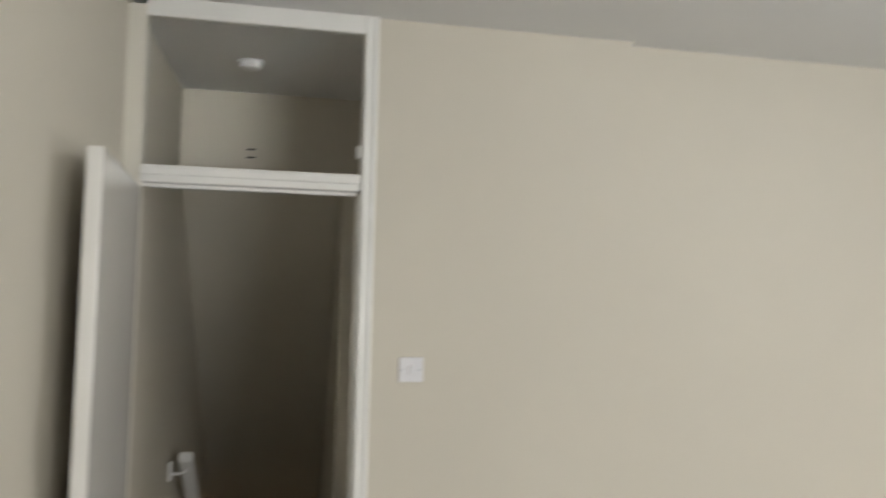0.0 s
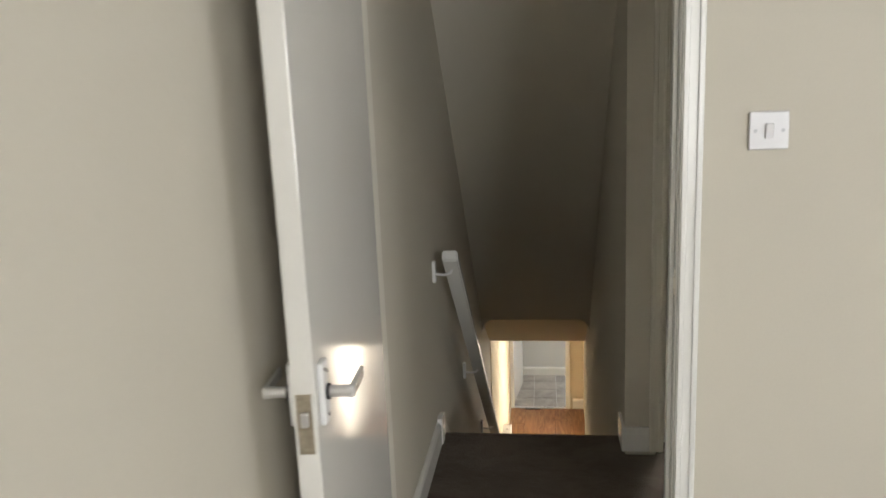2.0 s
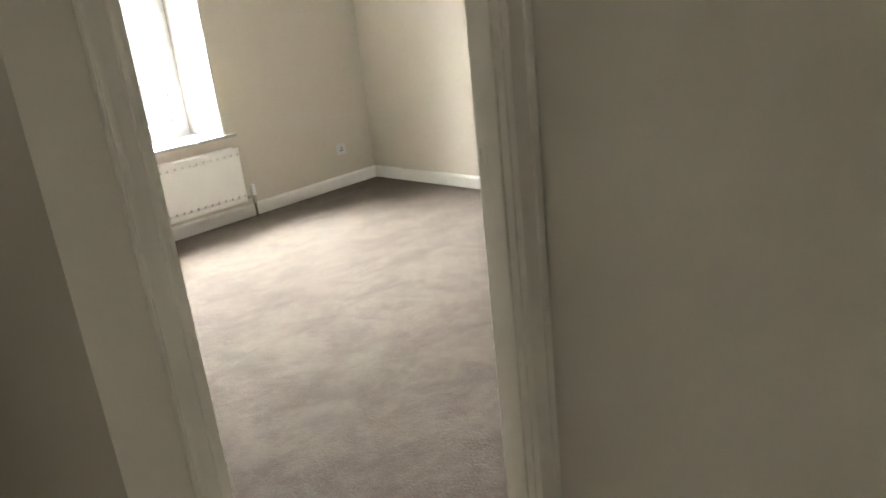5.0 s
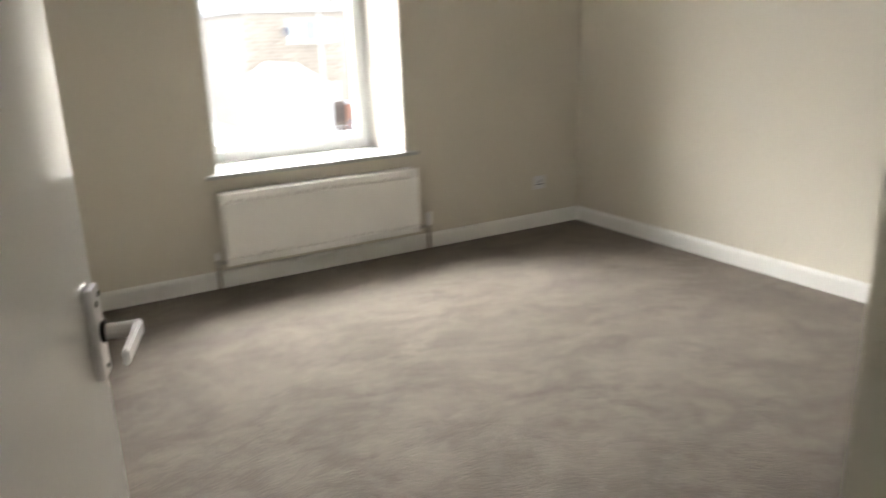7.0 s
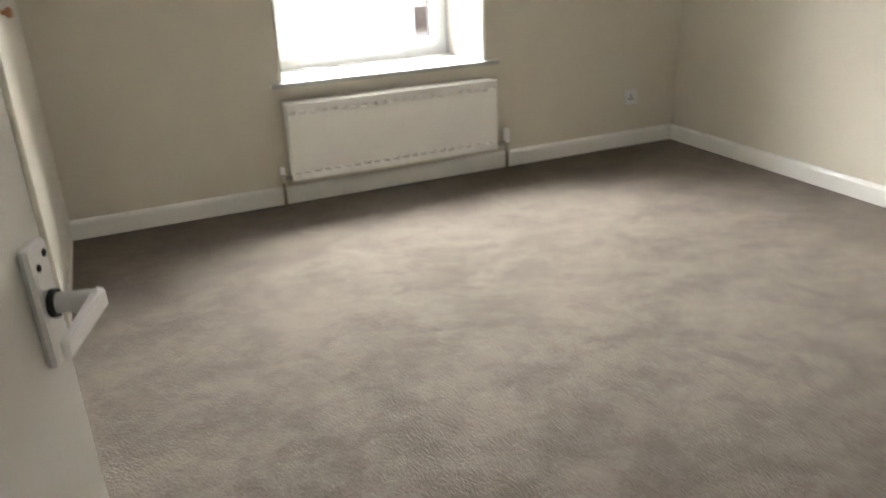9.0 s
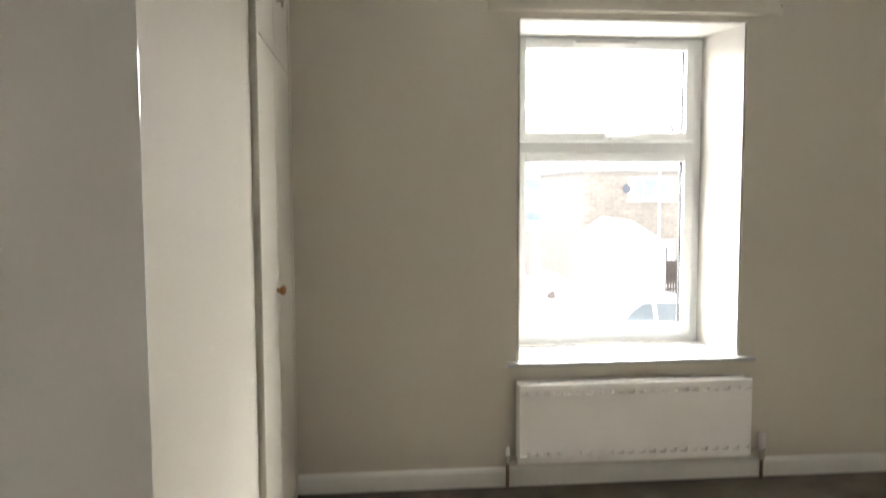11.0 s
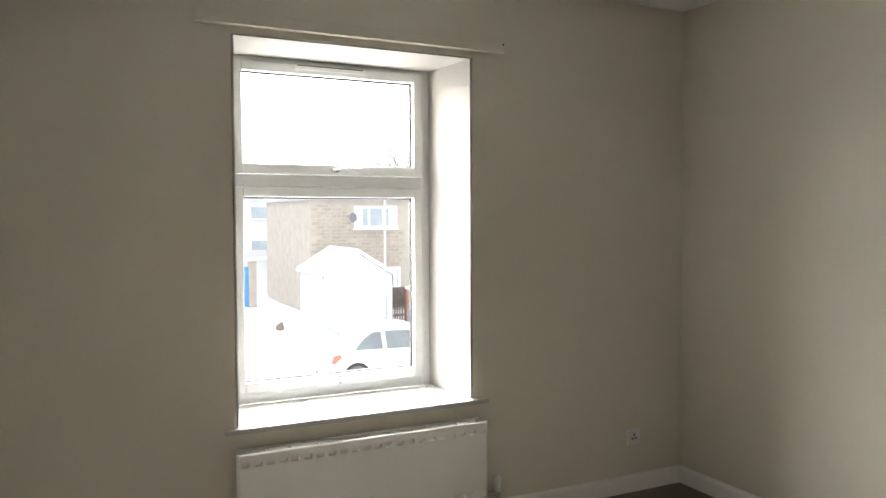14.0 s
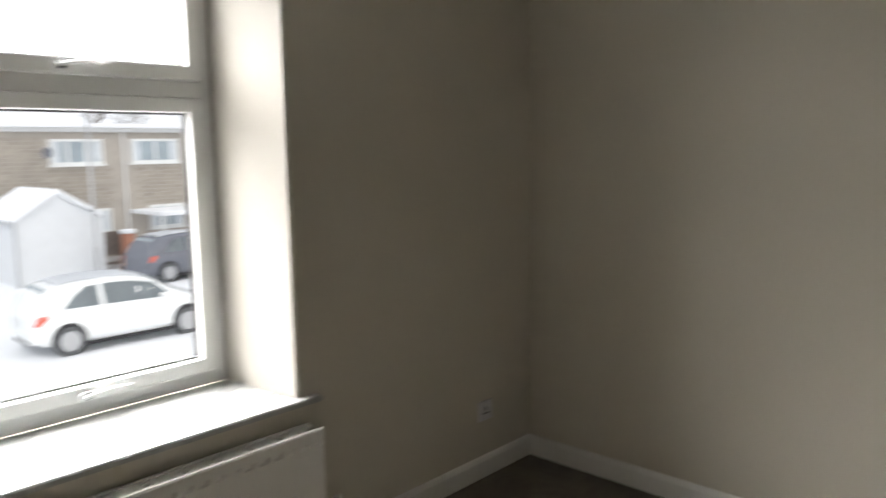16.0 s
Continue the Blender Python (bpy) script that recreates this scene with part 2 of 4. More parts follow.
# also lends far chimney and tree crowns the paleness of haze
SLUSH_AND_HAZE = material("trodden_snow_and_haze_grey", (0.62, 0.63, 0.65), 0.6, 0.08, 1.5, 20, 0.02, 0.001)
WINDOW_GLASS = glass_material("clear_window_glass")
FAR_GLASS = material("far_window_glass", (0.34, 0.40, 0.44), 0.08, 0.2, 0.8, 3, 0.0, 0.0)
# opaque car glass lightened for haze and the sky it would reflect
CAR_GLASS = material("hazed_car_glass", (0.30, 0.345, 0.37), 0.06, 0.1, 2.0, 8, 0.0, 0.0)
CAR_WHITE = material("white_car_paint", (0.80, 0.82, 0.83), 0.2, 0.01, 2.0, 8, 0.0, 0.0)
CAR_GREY = material("dark_grey_car_paint", (0.16, 0.17, 0.20), 0.22, 0.02, 2.0, 8, 0.0, 0.0)
LENS_RED = material("red_lamp_lens", (0.62, 0.14, 0.10), 0.2, 0.05, 8.0, 40, 0.0, 0.0)
BLUE = material("blue_paint", (0.08, 0.30, 0.72), 0.4, 0.05, 4.0, 40, 0.0, 0.0)
BLUE_CLOTH = material("blue_cloth", (0.04, 0.14, 0.62), 0.9, 0.15, 30.0, 200, 0.0, 0.001)
SHED = material("white_shed_cladding", (0.72, 0.74, 0.76), 0.5, 0.03, 3.0, 20, 0.0, 0.0)
FENCE = material("weathered_dark_fence_wood", (0.21, 0.18, 0.16), 0.85, 0.2, 8.0, 50, 0.0, 0.0)
GALVANISED = material("galvanised_grey_steel", (0.48, 0.49, 0.50), 0.5, 0.06, 8.0, 50, 0.0, 0.0, metal=0.3)
BARK = material("grey_brown_bark", (0.20, 0.17, 0.15), 0.9, 0.2, 8.0, 50, 0.0, 0.0)
CURTAIN = material("pale_curtain", (0.62, 0.66, 0.69), 0.9, 0.12, 3.0, 14, 0.0, 0.0)

# ---- helpers for shapes ----


def thing(name, at, label="", category="", group="", kind=""):
    ob = new(name)
    ob.location = at
    ob.empty_display_size = 0.1
    return tagged(ob, label, category, group, kind)


def origin(ob):
    v = Vector(ob.location)
    while ob.parent:
        ob = ob.parent
        v += ob.location
    return v


def part(name, bm, mat, parent=None, label="", smooth=False):
    """One mesh object, built in world places, under a thing or under a part."""
    if parent is not None:
        bmesh.ops.translate(bm, verts=bm.verts, vec=-origin(parent))
    me = bpy.data.meshes.new(name)
    bmesh.ops.recalc_face_normals(bm, faces=bm.faces)
    bm.to_mesh(me)
    bm.free()
    me.materials.append(mat)
    if smooth:
        me.polygons.foreach_set("use_smooth", [True] * len(me.polygons))
        me.set_sharp_from_angle(angle=radians(38))
    ob = new(name, me)
    if parent is not None:
        ob.parent = parent
    return tagged(ob, label)


def structure(name, bm, mat, label, category=""):
    return tagged(part(name, bm, mat), label, category or name.split("_")[0], "", "structure")


def box(bm, x0, y0, z0, x1, y1, z1, bevel=0.0, segments=2):
    r = bmesh.ops.create_cube(bm, size=1.0)
    vs = r["verts"]
    for v in vs:
        v.co = Vector(((x0 + x1) / 2 + v.co.x * (x1 - x0), (y0 + y1) / 2 + v.co.y * (y1 - y0), (z0 + z1) / 2 + v.co.z * (z1 - z0)))
    if bevel:
        es = list({e for v in vs for e in v.link_edges})
        bmesh.ops.bevel(bm, geom=es, offset=bevel, segments=segments, affect="EDGES", profile=0.6)
    return bm


def boxes(*list_of_boxes, bevel=0.0):
    bm = bmesh.new()
    for b in list_of_boxes:
        box(bm, *b, bevel=bevel)
    return bm


def one(*b, bevel=0.0, segments=2):
    return box(bmesh.new(), *b, bevel=bevel, segments=segments)


def prism(bm, points, axis, a, b):
    """A polygon drawn in the other two axes, drawn out along the axis from a to b."""
    def put(p, v):
        return Vector((v, p[0], p[1])) if axis == "x" else Vector((p[0], v, p[1])) if axis == "y" else Vector((p[0], p[1], v))
    lo = [bm.verts.new(put(p, a)) for p in points]
    hi = [bm.verts.new(put(p, b)) for p in points]
    n = len(points)
    bm.faces.new(lo)
    bm.faces.new(hi[::-1])
    for i in range(n):
        bm.faces.new((lo[i], hi[i], hi[(i + 1) % n], lo[(i + 1) % n]))
    return bm


def tube(bm, path, radius, sides=10, flat=1.0):
    """A round bar along a path of points, closed at both ends."""
    rings = []
    pts = [Vector(p) for p in path]
    for i, p in enumerate(pts):
        d = (pts[min(i + 1, len(pts) - 1)] - pts[max(i - 1, 0)]).normalized()
        u = d.cross(Vector((0, 0, 1)))
        u = u.normalized() if u.length > 1e-3 else Vector((1, 0, 0))
        w = u.cross(d).normalized()
        r = radius[i] if isinstance(radius, (list, tuple)) else radius
        rings.append([bm.verts.new(p + r * (math.cos(2 * math.pi * k / sides) * u + flat * math.sin(2 * math.pi * k / sides) * w)) for k in range(sides)])
    for a, b in zip(rings, rings[1:]):
        for k in range(sides):
            bm.faces.new((a[k], a[(k + 1) % sides], b[(k + 1) % sides], b[k]))
    bm.faces.new(rings[0][::-1])
    bm.faces.new(rings[-1])
    return bm


def rod(a, b, r, sides=12):
    return tube(bmesh.new(), [a, b], r, sides)


def turned(bm, m):
    bmesh.ops.transform(bm, matrix=m, verts=bm.verts)
    return bm

# ---- the large structure ----
XL, XS, XB = -0.345, 0.45, 0.622     # stairwell's two side walls, bedroom's wardrobe wall
CEIL, BCEIL, LOW = 2.63, 2.55, -2.6

structure("floor_front_room", one(XL, -2.4, -0.25, 3.6, 3.36, 0.0), CARPET, "taupe cut-pile carpet floor of the front room")
structure("floor_landing", boxes((XL, 3.36, -0.25, 1.41, 4.445, 0.0), (XL, 4.445, -0.185, XS, 4.60, 0.0)), STAIR_CARPET, "dark brown carpet on the stair landing")
structure("floor_bedroom", one(XB - 0.045, 4.445, -0.25, 4.05, 8.02, 0.0), CARPET, "brushed taupe cut-pile carpet with trodden patches")
structure("wall_stair_side", boxes((-0.5, -2.55, -2.7, XL, 8.55, 2.9), (-0.5, 8.55, -2.7, XL, 12.1, -0.05)), WALL, "long beige emulsioned wall beside the stairs")
structure("wall_front_room_doorway", boxes((0.462, 3.30, 0.0, 1.464, 3.355, CEIL), (1.464, 3.345, 0.0, 3.6, 3.42, CEIL)), WALL, "beige emulsioned wall with a shallow recess beside the doorway")
bm = boxes((XL, -2.55, -0.25, 1.6, -2.4, CEIL), (3.2, -2.55, -0.25, 3.6, -2.4, CEIL), (1.6, -2.55, -0.25, 3.2, -2.4, 0.65), (1.6, -2.55, 2.25, 3.2, -2.4, CEIL))
structure("wall_front_room_back", bm, WALL, "beige wall with a window opening behind the walk")
bm = boxes((3.6, -2.55, -0.25, 3.75, 0.2, CEIL), (3.6, 1.9, -0.25, 3.75, 3.42, CEIL), (3.6, 0.2, -0.25, 3.75, 1.9, 0.65), (3.6, 0.2, 2.25, 3.75, 1.9, CEIL))
structure("wall_front_room_window", bm, WALL, "beige wall with a window opening beside the walk")
structure("ceiling_front_room", one(XL, -2.55, CEIL, 3.75, 3.355, 2.75), PLAIN_CEILING, "plain white front room ceiling")
structure("ceiling_landing", one(XL, 3.355, CEIL, 1.5, 4.485, 2.75), PLAIN_CEILING, "plain white landing ceiling")
structure("wall_landing_end", one(1.41, 3.355, -0.25, 1.5, 4.465, CEIL), WALL, "beige emulsioned end wall of the landing")
bm = boxes((XS, 4.485, -0.25, 0.588, 4.575, CEIL), (0.588, 4.40, 2.03, 1.327, 4.465, CEIL), (1.327, 4.40, -0.25, 1.41, 4.465, CEIL), (1.5, 4.40, -0.25, 4.05, 4.465, CEIL))
structure("wall_bedroom_doorway", bm, WALL, "beige wall with the bedroom doorway")
structure("wall_over_stairs", one(XL, 4.485, 2.22, XS, 4.575, CEIL), WALL, "beige wall above the stair opening")
bm = boxes((XS, 4.575, -2.7, XB, 7.55, 2.62), (XS, 7.55, -0.25, 0.60, 8.02, 2.62))
structure("wall_stair_bedroom", bm, WALL, "beige wall between the stairs and the bedroom")
structure("wall_bedroom_east", one(4.05, 4.40, -2.7, 4.2, 8.55, 2.75), WALL, "plain beige emulsioned bedroom wall")
structure("ceiling_bedroom", one(XB - 0.045, 4.465, BCEIL, 4.05, 8.02, 2.75), CEILING, "white stippled plaster bedroom ceiling")
bm = bmesh.new()
box(bm, XL, 8.02, -0.2, 0.45, 8.55, 2.75)
prism(bm, [(0.45, 8.02), (1.665, 8.02), (1.70, 8.39), (1.70, 8.55), (0.45, 8.55)], "z", -0.2, 2.75)
prism(bm, [(2.76, 8.02), (4.05, 8.02), (4.05, 8.55), (2.72, 8.55), (2.72, 8.39)], "z", -0.2, 2.75)
box(bm, 0.66, 8.02, -2.7, 4.05, 8.55, -0.2)
prism(bm, [(1.665, 8.02), (2.76, 8.02), (2.72, 8.39), (2.72, 8.55), (1.70, 8.55), (1.70, 8.39)], "z", -0.2, 0.575)
prism(bm, [(1.665, 8.02), (2.76, 8.02), (2.72, 8.39), (2.72, 8.55), (1.70, 8.55), (1.70, 8.39)], "z", 2.195, 2.75)
structure("wall_window", bm, WALL, "thick beige outer wall with a deep window opening")
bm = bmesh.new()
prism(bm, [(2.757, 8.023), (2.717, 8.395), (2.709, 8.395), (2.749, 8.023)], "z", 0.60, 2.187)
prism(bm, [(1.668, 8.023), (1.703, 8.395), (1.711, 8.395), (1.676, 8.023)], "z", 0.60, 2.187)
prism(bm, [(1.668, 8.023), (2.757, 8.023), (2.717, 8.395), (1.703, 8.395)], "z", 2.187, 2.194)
structure("trim_window_reveal", bm, REVEAL, "white painted plaster window reveal, dimmed in colour", "trim")

# sloping soffit over the stairs, and the beam over their foot
bm = bmesh.new()
prism(bm, [(4.56, 2.222), (6.835, -0.155), (6.90, -0.09), (4.64, 2.30), (4.56, 2.30)], "x", XL, XS)
structure("ceiling_stair_soffit", bm, WALL, "sloping beige plaster soffit over the stairs")
bm = bmesh.new()
lip = [(XL, -0.10), (XL, -0.265)]
for k in range(7):
    a = math.pi / 2 * k / 6
    lip.append((XL + 0.085 - 0.085 * math.cos(a), -0.265 + 0.106 * math.sin(a)))
for k in range(7):
    a = math.pi / 2 * k / 6
    lip.append((XS - 0.085 + 0.085 * math.sin(a), -0.159 - 0.106 * (1 - math.cos(a))))
lip += [(XS, -0.10)]
prism(bm, lip, "y", 6.838, 6.90)
structure("trim_soffit_lip", bm, WALL, "rounded plaster lip at the soffit's lower edge", "trim")
bm = bmesh.new()
prism(bm, [(6.90, -0.165), (7.55, -0.568), (7.55, -0.03), (6.90, -0.03)], "x", XL, XS)
structure("ceiling_stair_foot", bm, CREAM, "sloping cream ceiling over the stair foot")
structure("wall_beam_stair_foot", one(XL, 7.55, -0.568, 0.60, 7.66, -0.03), CREAM, "cream plaster beam over the stair foot")

# lower hall and tiled room
structure("floor_lower_hall", one(XL, 4.6, -2.7, 0.66, 10.8, LOW - 0.008), DARK, "underlay beneath the laminate boards")
structure("floor_tiled_room", one(XL - 0.0, 10.8, -2.7, 1.5, 11.97, LOW - 0.008), WHITE_WALL, "mortar bed beneath the stone tiles")
structure("wall_lower_hall_west", one(XL, 7.56, LOW, XL + 0.006, 10.74, -0.57), CREAM, "cream emulsioned wall of the lower hall")
bm = boxes((0.60, 7.55, -2.7, 0.70, 9.02, -0.2), (0.60, 9.02, -0.56, 0.70, 9.92, -0.2), (0.60, 9.92, -2.7, 0.70, 10.80, -0.2), (XS, 7.55, -2.7, 0.60, 7.56, -0.57))
structure("wall_lower_hall_east", bm, CREAM, "cream wall of the lower hall with a side doorway")
bm = boxes((0.395, 10.80, -2.7, 1.5, 10.90, -0.2), (XL, 10.80, -0.6, 0.395, 10.90, -0.2), (XL, 10.80, -2.7, -0.315, 10.90, -0.6))
structure("wall_tiled_room_doorway", bm, CREAM, "cream wall with the doorway to the tiled room")
structure("wall_tiled_room_end", one(XL, 11.97, -2.7, 1.5, 12.1, -0.2), WHITE_WALL, "pale grey end wall of the tiled room")
structure("wall_tiled_room_east", one(1.5, 8.55, -2.7, 1.6, 12.1, -0.2), WHITE_WALL, "pale grey side wall of the tiled room")
structure("ceiling_lower_hall", one(XL, 7.66, -0.2, 1.6, 12.1, -0.05), PLAIN_CEILING, "white ceiling of the lower hall")

# skirting boards: a flat board with a rounded top


def skirting(name, a, b, inward, height, label, mat=GLOSS, base=0.0, thick=0.018):
    ax, ay = a
    bx, by = b
    bm = bmesh.new()
    d = Vector((bx - ax, by - ay, 0))
    n = Vector((*inward, 0))
    prof = [(0, 0), (thick, 0), (thick, height * 0.80), (thick * 0.72, height * 0.93), (thick * 0.3, height), (0, height)]
    lo = [bm.verts.new(Vector((ax, ay, base)) + n * p + Vector((0, 0, q))) for p, q in prof]
    hi = [bm.verts.new(Vector((ax, ay, base)) + d + n * p + Vector((0, 0, q))) for p, q in prof]
    for i in range(len(prof)):
        bm.faces.new((lo[i], hi[i], hi[(i + 1) % len(prof)], lo[(i + 1) % len(prof)]))
    bm.faces.new(lo)
    bm.faces.new(hi[::-1])
    return structure(name, bm, mat, label, "baseboard")


SK = "white gloss skirting board above the carpet"
skirting("baseboard_bedroom_window", (0.638, 8.02), (4.05, 8.02), (0, -1), 0.092, SK)
skirting("baseboard_bedroom_east", (4.05, 4.60), (4.05, 8.002), (-1, 0), 0.092, SK)
skirting("baseboard_bedroom_west", (XB, 4.66), (XB, 6.952), (1, 0), 0.092, SK)
skirting("baseboard_bedroom_doorway", (1.42, 4.465), (4.05, 4.465), (0, 1), 0.092, SK)
skirting("baseboard_landing_west", (XL, 3.365), (XL, 4.50), (1, 0), 0.105, SK)
skirting("baseboard_landing_end", (1.41, 3.36), (1.41, 4.38), (-1, 0), 0.105, SK)
skirting("baseboard_front_room", (0.50, 3.30), (1.464, 3.30), (0, -1), 0.105, SK)
skirting("baseboard_front_room_recess", (1.464, 3.345), (3.6, 3.345), (0, -1), 0.105, SK)
skirting("baseboard_front_room_west", (XL, -2.4), (XL, 3.27), (1, 0), 0.105, SK)
skirting("baseboard_tiled_room", (XL, 11.97), (1.5, 11.97), (0, -1), 0.12, "white skirting board on the end wall", base=LOW)
skirting("baseboard_lower_nib", (0.46, 10.80), (0.60, 10.80), (0, -1), 0.13, "white skirting board beside the tiled doorway", base=LOW)
structure("baseboard_stair_newel", boxes((0.437, 4.467, 0, 0.549, 4.485, 0.108), (0.437, 4.485, -0.02, 0.4495, 4.625, 0.108), bevel=0.004), GLOSS, "chipped white skirting block at the stair head", "baseboard")
structure("baseboard_stair_end", one(XL, 4.50, -0.03, XL + 0.024, 4.56, 0.118, bevel=0.004), GLOSS, "white skirting end block at the stair head", "baseboard")

# ---- stairs ----
stairs = thing("stairs_1", (0.05, 7.5, LOW), "straight flight of dark brown carpeted stairs going down", "stairs", "", "structure")
RISE, GOING = 2.6 / 14, 0.2225
for i in range(1, 14):
    top = -RISE * i
    y0 = 4.60 + GOING * (i - 1)
    bm = bmesh.new()
    prism(bm, [(y0 + 0.0, LOW + 0.001), (y0 + GOING, LOW + 0.001), (y0 + GOING, top - 0.03), (y0 + GOING + 0.022, top - 0.026), (y0 + GOING + 0.03, top - 0.012), (y0 + GOING + 0.022, top), (y0, top)], "x", XL, XS)
    part("step", bm, STAIR_CARPET, stairs)
bm = bmesh.new()
prism(bm, [(4.598, -0.03), (4.622, -0.028), (4.632, -0.014), (4.622, -0.001), (4.598, 0.001)], "x", XL, XS)
part("nosing", bm, STAIR_CARPET, stairs)
bm = bmesh.new()
prism(bm, [(4.56, -0.06), (4.62, 0.10), (4.56, 0.118)] , "x", XL + 0.001, XL + 0.02)
prism(bm, [(4.60, 0.075), (7.50, 0.075 - 2.9 * RISE / GOING), (7.50, -0.22 - 2.9 * RISE / GOING), (4.60, -0.22)], "x", XL + 0.001, XL + 0.02)
part("string_board", bm, TRIM_OLD, stairs, "ivory painted string board")

# ---- door frames, doors and their fittings ----


def architrave(bm, x0, x1, y_face, z0, z1, towards, upright=True):
    """A moulded board on a wall face: a flat with a raised outer bead."""
    t = 0.016 * towards
    lo, hi = min(y_face, y_face + t), max(y_face, y_face + t)
    box(bm, x0, lo, z0, x1, hi, z1, bevel=0.003)
    t2 = 0.022 * towards
    lo, hi = min(y_face, y_face + t2), max(y_face, y_face + t2)
    if upright:
        w = (x1 - x0) * 0.3
        box(bm, x0 + w * 0.15, lo, z0, x0 + w, hi, z1, bevel=0.003)
        box(bm, x1 - w, lo, z0, x1 - w * 0.15, hi, z1, bevel=0.003)
    return bm


frame1 = thing("door_frame_1", (0.05, 3.36, 0), "white gloss door frame with a glazed fanlight above", "door frame", "", "structure")
bm = boxes((0.44, 3.30, 0, 0.462, 3.36, 2.60), bevel=0.002)
box(bm, 0.430, 3.328, 0, 0.44, 3.356, 1.995, bevel=0.003)
part("jamb", bm, GLOSS, frame1)
part("jamb", boxes((XL, 3.282, 0, -0.287, 3.36, 2.60), bevel=0.003), TRIM_OLD, frame1)
part("head", boxes((-0.287, 3.30, 2.578, 0.44, 3.36, 2.60), bevel=0.002), GLOSS, frame1)
part("architrave", architrave(bmesh.new(), 0.443, 0.493, 3.30, 0, 2.629, -1), GLOSS, frame1)
bm = boxes((-0.287, 3.282, 2.57, 0.443, 3.30, 2.629), (-0.287, 3.276, 2.562, 0.443, 3.30, 2.575), bevel=0.003)
part("architrave", bm, GLOSS, frame1)
bm = boxes((-0.287, 3.282, 2.004, 0.44, 3.365, 2.062), bevel=0.004)
box(bm, -0.287, 3.274, 2.028, 0.435, 3.284, 2.052, bevel=0.003)
box(bm, -0.287, 3.328, 1.992, 0.43, 3.36, 2.004, bevel=0.002)
part("transom", bm, GLOSS, frame1)
pane = part("pane", one(-0.284, 3.335, 2.064, 0.438, 3.339, 2.576), WINDOW_GLASS, frame1)
pane.visible_shadow = False
part("catch", boxes((0.4255, 3.305, 2.125, 0.4398, 3.322, 2.168), bevel=0.003), GLOSS, frame1, "small painted fanlight catch")
part("strike_plate", boxes((0.4385, 3.304, 1.00, 0.4402, 3.322, 1.062), (0.435, 3.301, 1.018, 0.4402, 3.305, 1.045)), TRIM_OLD, frame1, "small painted strike plate")

frame2 = thing("door_frame_2", (0.95, 4.52, 0), "ivory painted bedroom door frame with moulded architraves", "door frame", "", "structure")
bm = boxes((0.588, 4.47, 0, 0.607, 4.535, 2.012), bevel=0.002)
part("jamb", bm, TRIM_OLD, frame2)
bm = boxes((1.306, 4.388, 0, 1.327, 4.475, 2.012), bevel=0.002)
box(bm, 1.296, 4.405, 0, 1.306, 4.438, 2.0, bevel=0.003)
part("jamb", bm, TRIM_OLD, frame2)
part("head", boxes((0.588, 4.388, 2.012, 1.327, 4.475, 2.03), bevel=0.002), TRIM_OLD, frame2)
part("architrave", architrave(bmesh.new(), 0.549, 0.60, 4.485, 0, 2.03, -1), TRIM_OLD, frame2)
part("architrave", architrave(bmesh.new(), 1.316, 1.405, 4.40, 0, 2.03, -1), TRIM_OLD, frame2)
part("architrave", boxes((0.588, 4.384, 2.03, 1.405, 4.40, 2.09), bevel=0.003), TRIM_OLD, frame2)
part("architrave", architrave(bmesh.new(), 1.316, 1.375, 4.465, 0, 2.03, 1), TRIM_OLD, frame2)
part("architrave", boxes((0.60, 4.465, 2.03, 1.375, 4.483, 2.09), bevel=0.003), TRIM_OLD, frame2)
part("strike_plate", boxes((1.3045, 4.448, 0.99, 1.3062, 4.466, 1.04), (1.302, 4.462, 1.0, 1.3062, 4.4665, 1.03)), TRIM_OLD, frame2, "small painted strike plate")
tagged(part("threshold_bar", one(0.607, 4.418, 0.0005, 1.306, 4.448, 0.007, bevel=0.002), CHROME), "shiny aluminium carpet threshold bar across the bedroom doorway", "threshold bar")


def lever_set(door, m, plate_mat, lever_mat, half):
    """A lever on a back plate. In m: x towards the hinge, y out of the door's face, z up; the lever's axis at the origin."""
    bm = one(-0.019, 0, -half, 0.019, 0.011, half, bevel=0.0055)
    handle = part("handle", turned(bm, m), plate_mat, door, "satin aluminium lever handle")
    for x, z in ((0.008, half - 0.02), (-0.008, half - 0.012), (0.0, -half + 0.014)):
        part("screw", turned(tube(bmesh.new(), [(x, 0.0105, z), (x, 0.0122, z)], 0.0035, 8), m), DARK, handle)
    part("collar", turned(tube(bmesh.new(), [(0, 0.011, 0), (0, 0.016, 0)], 0.013, 16), m), BLACK, handle)
    bm = tube(bmesh.new(), [(0, 0.014, 0), (0, 0.03, 0), (0, 0.052, 0)], [0.0095, 0.0095, 0.0105], 14)
    part("neck", turned(bm, m), lever_mat, handle)
    bm = bmesh.new()
    prism(bm, [(-0.011, 0.046), (-0.007, 0.056), (0.090, 0.056), (0.090, 0.049), (0.006, 0.047)], "z", -0.009, 0.009)
    bmesh.ops.bevel(bm, geom=list(bm.edges), offset=0.002, segments=2, affect="EDGES")
    part("lever", turned(bm, m), lever_mat, handle, "flat satin aluminium lever")


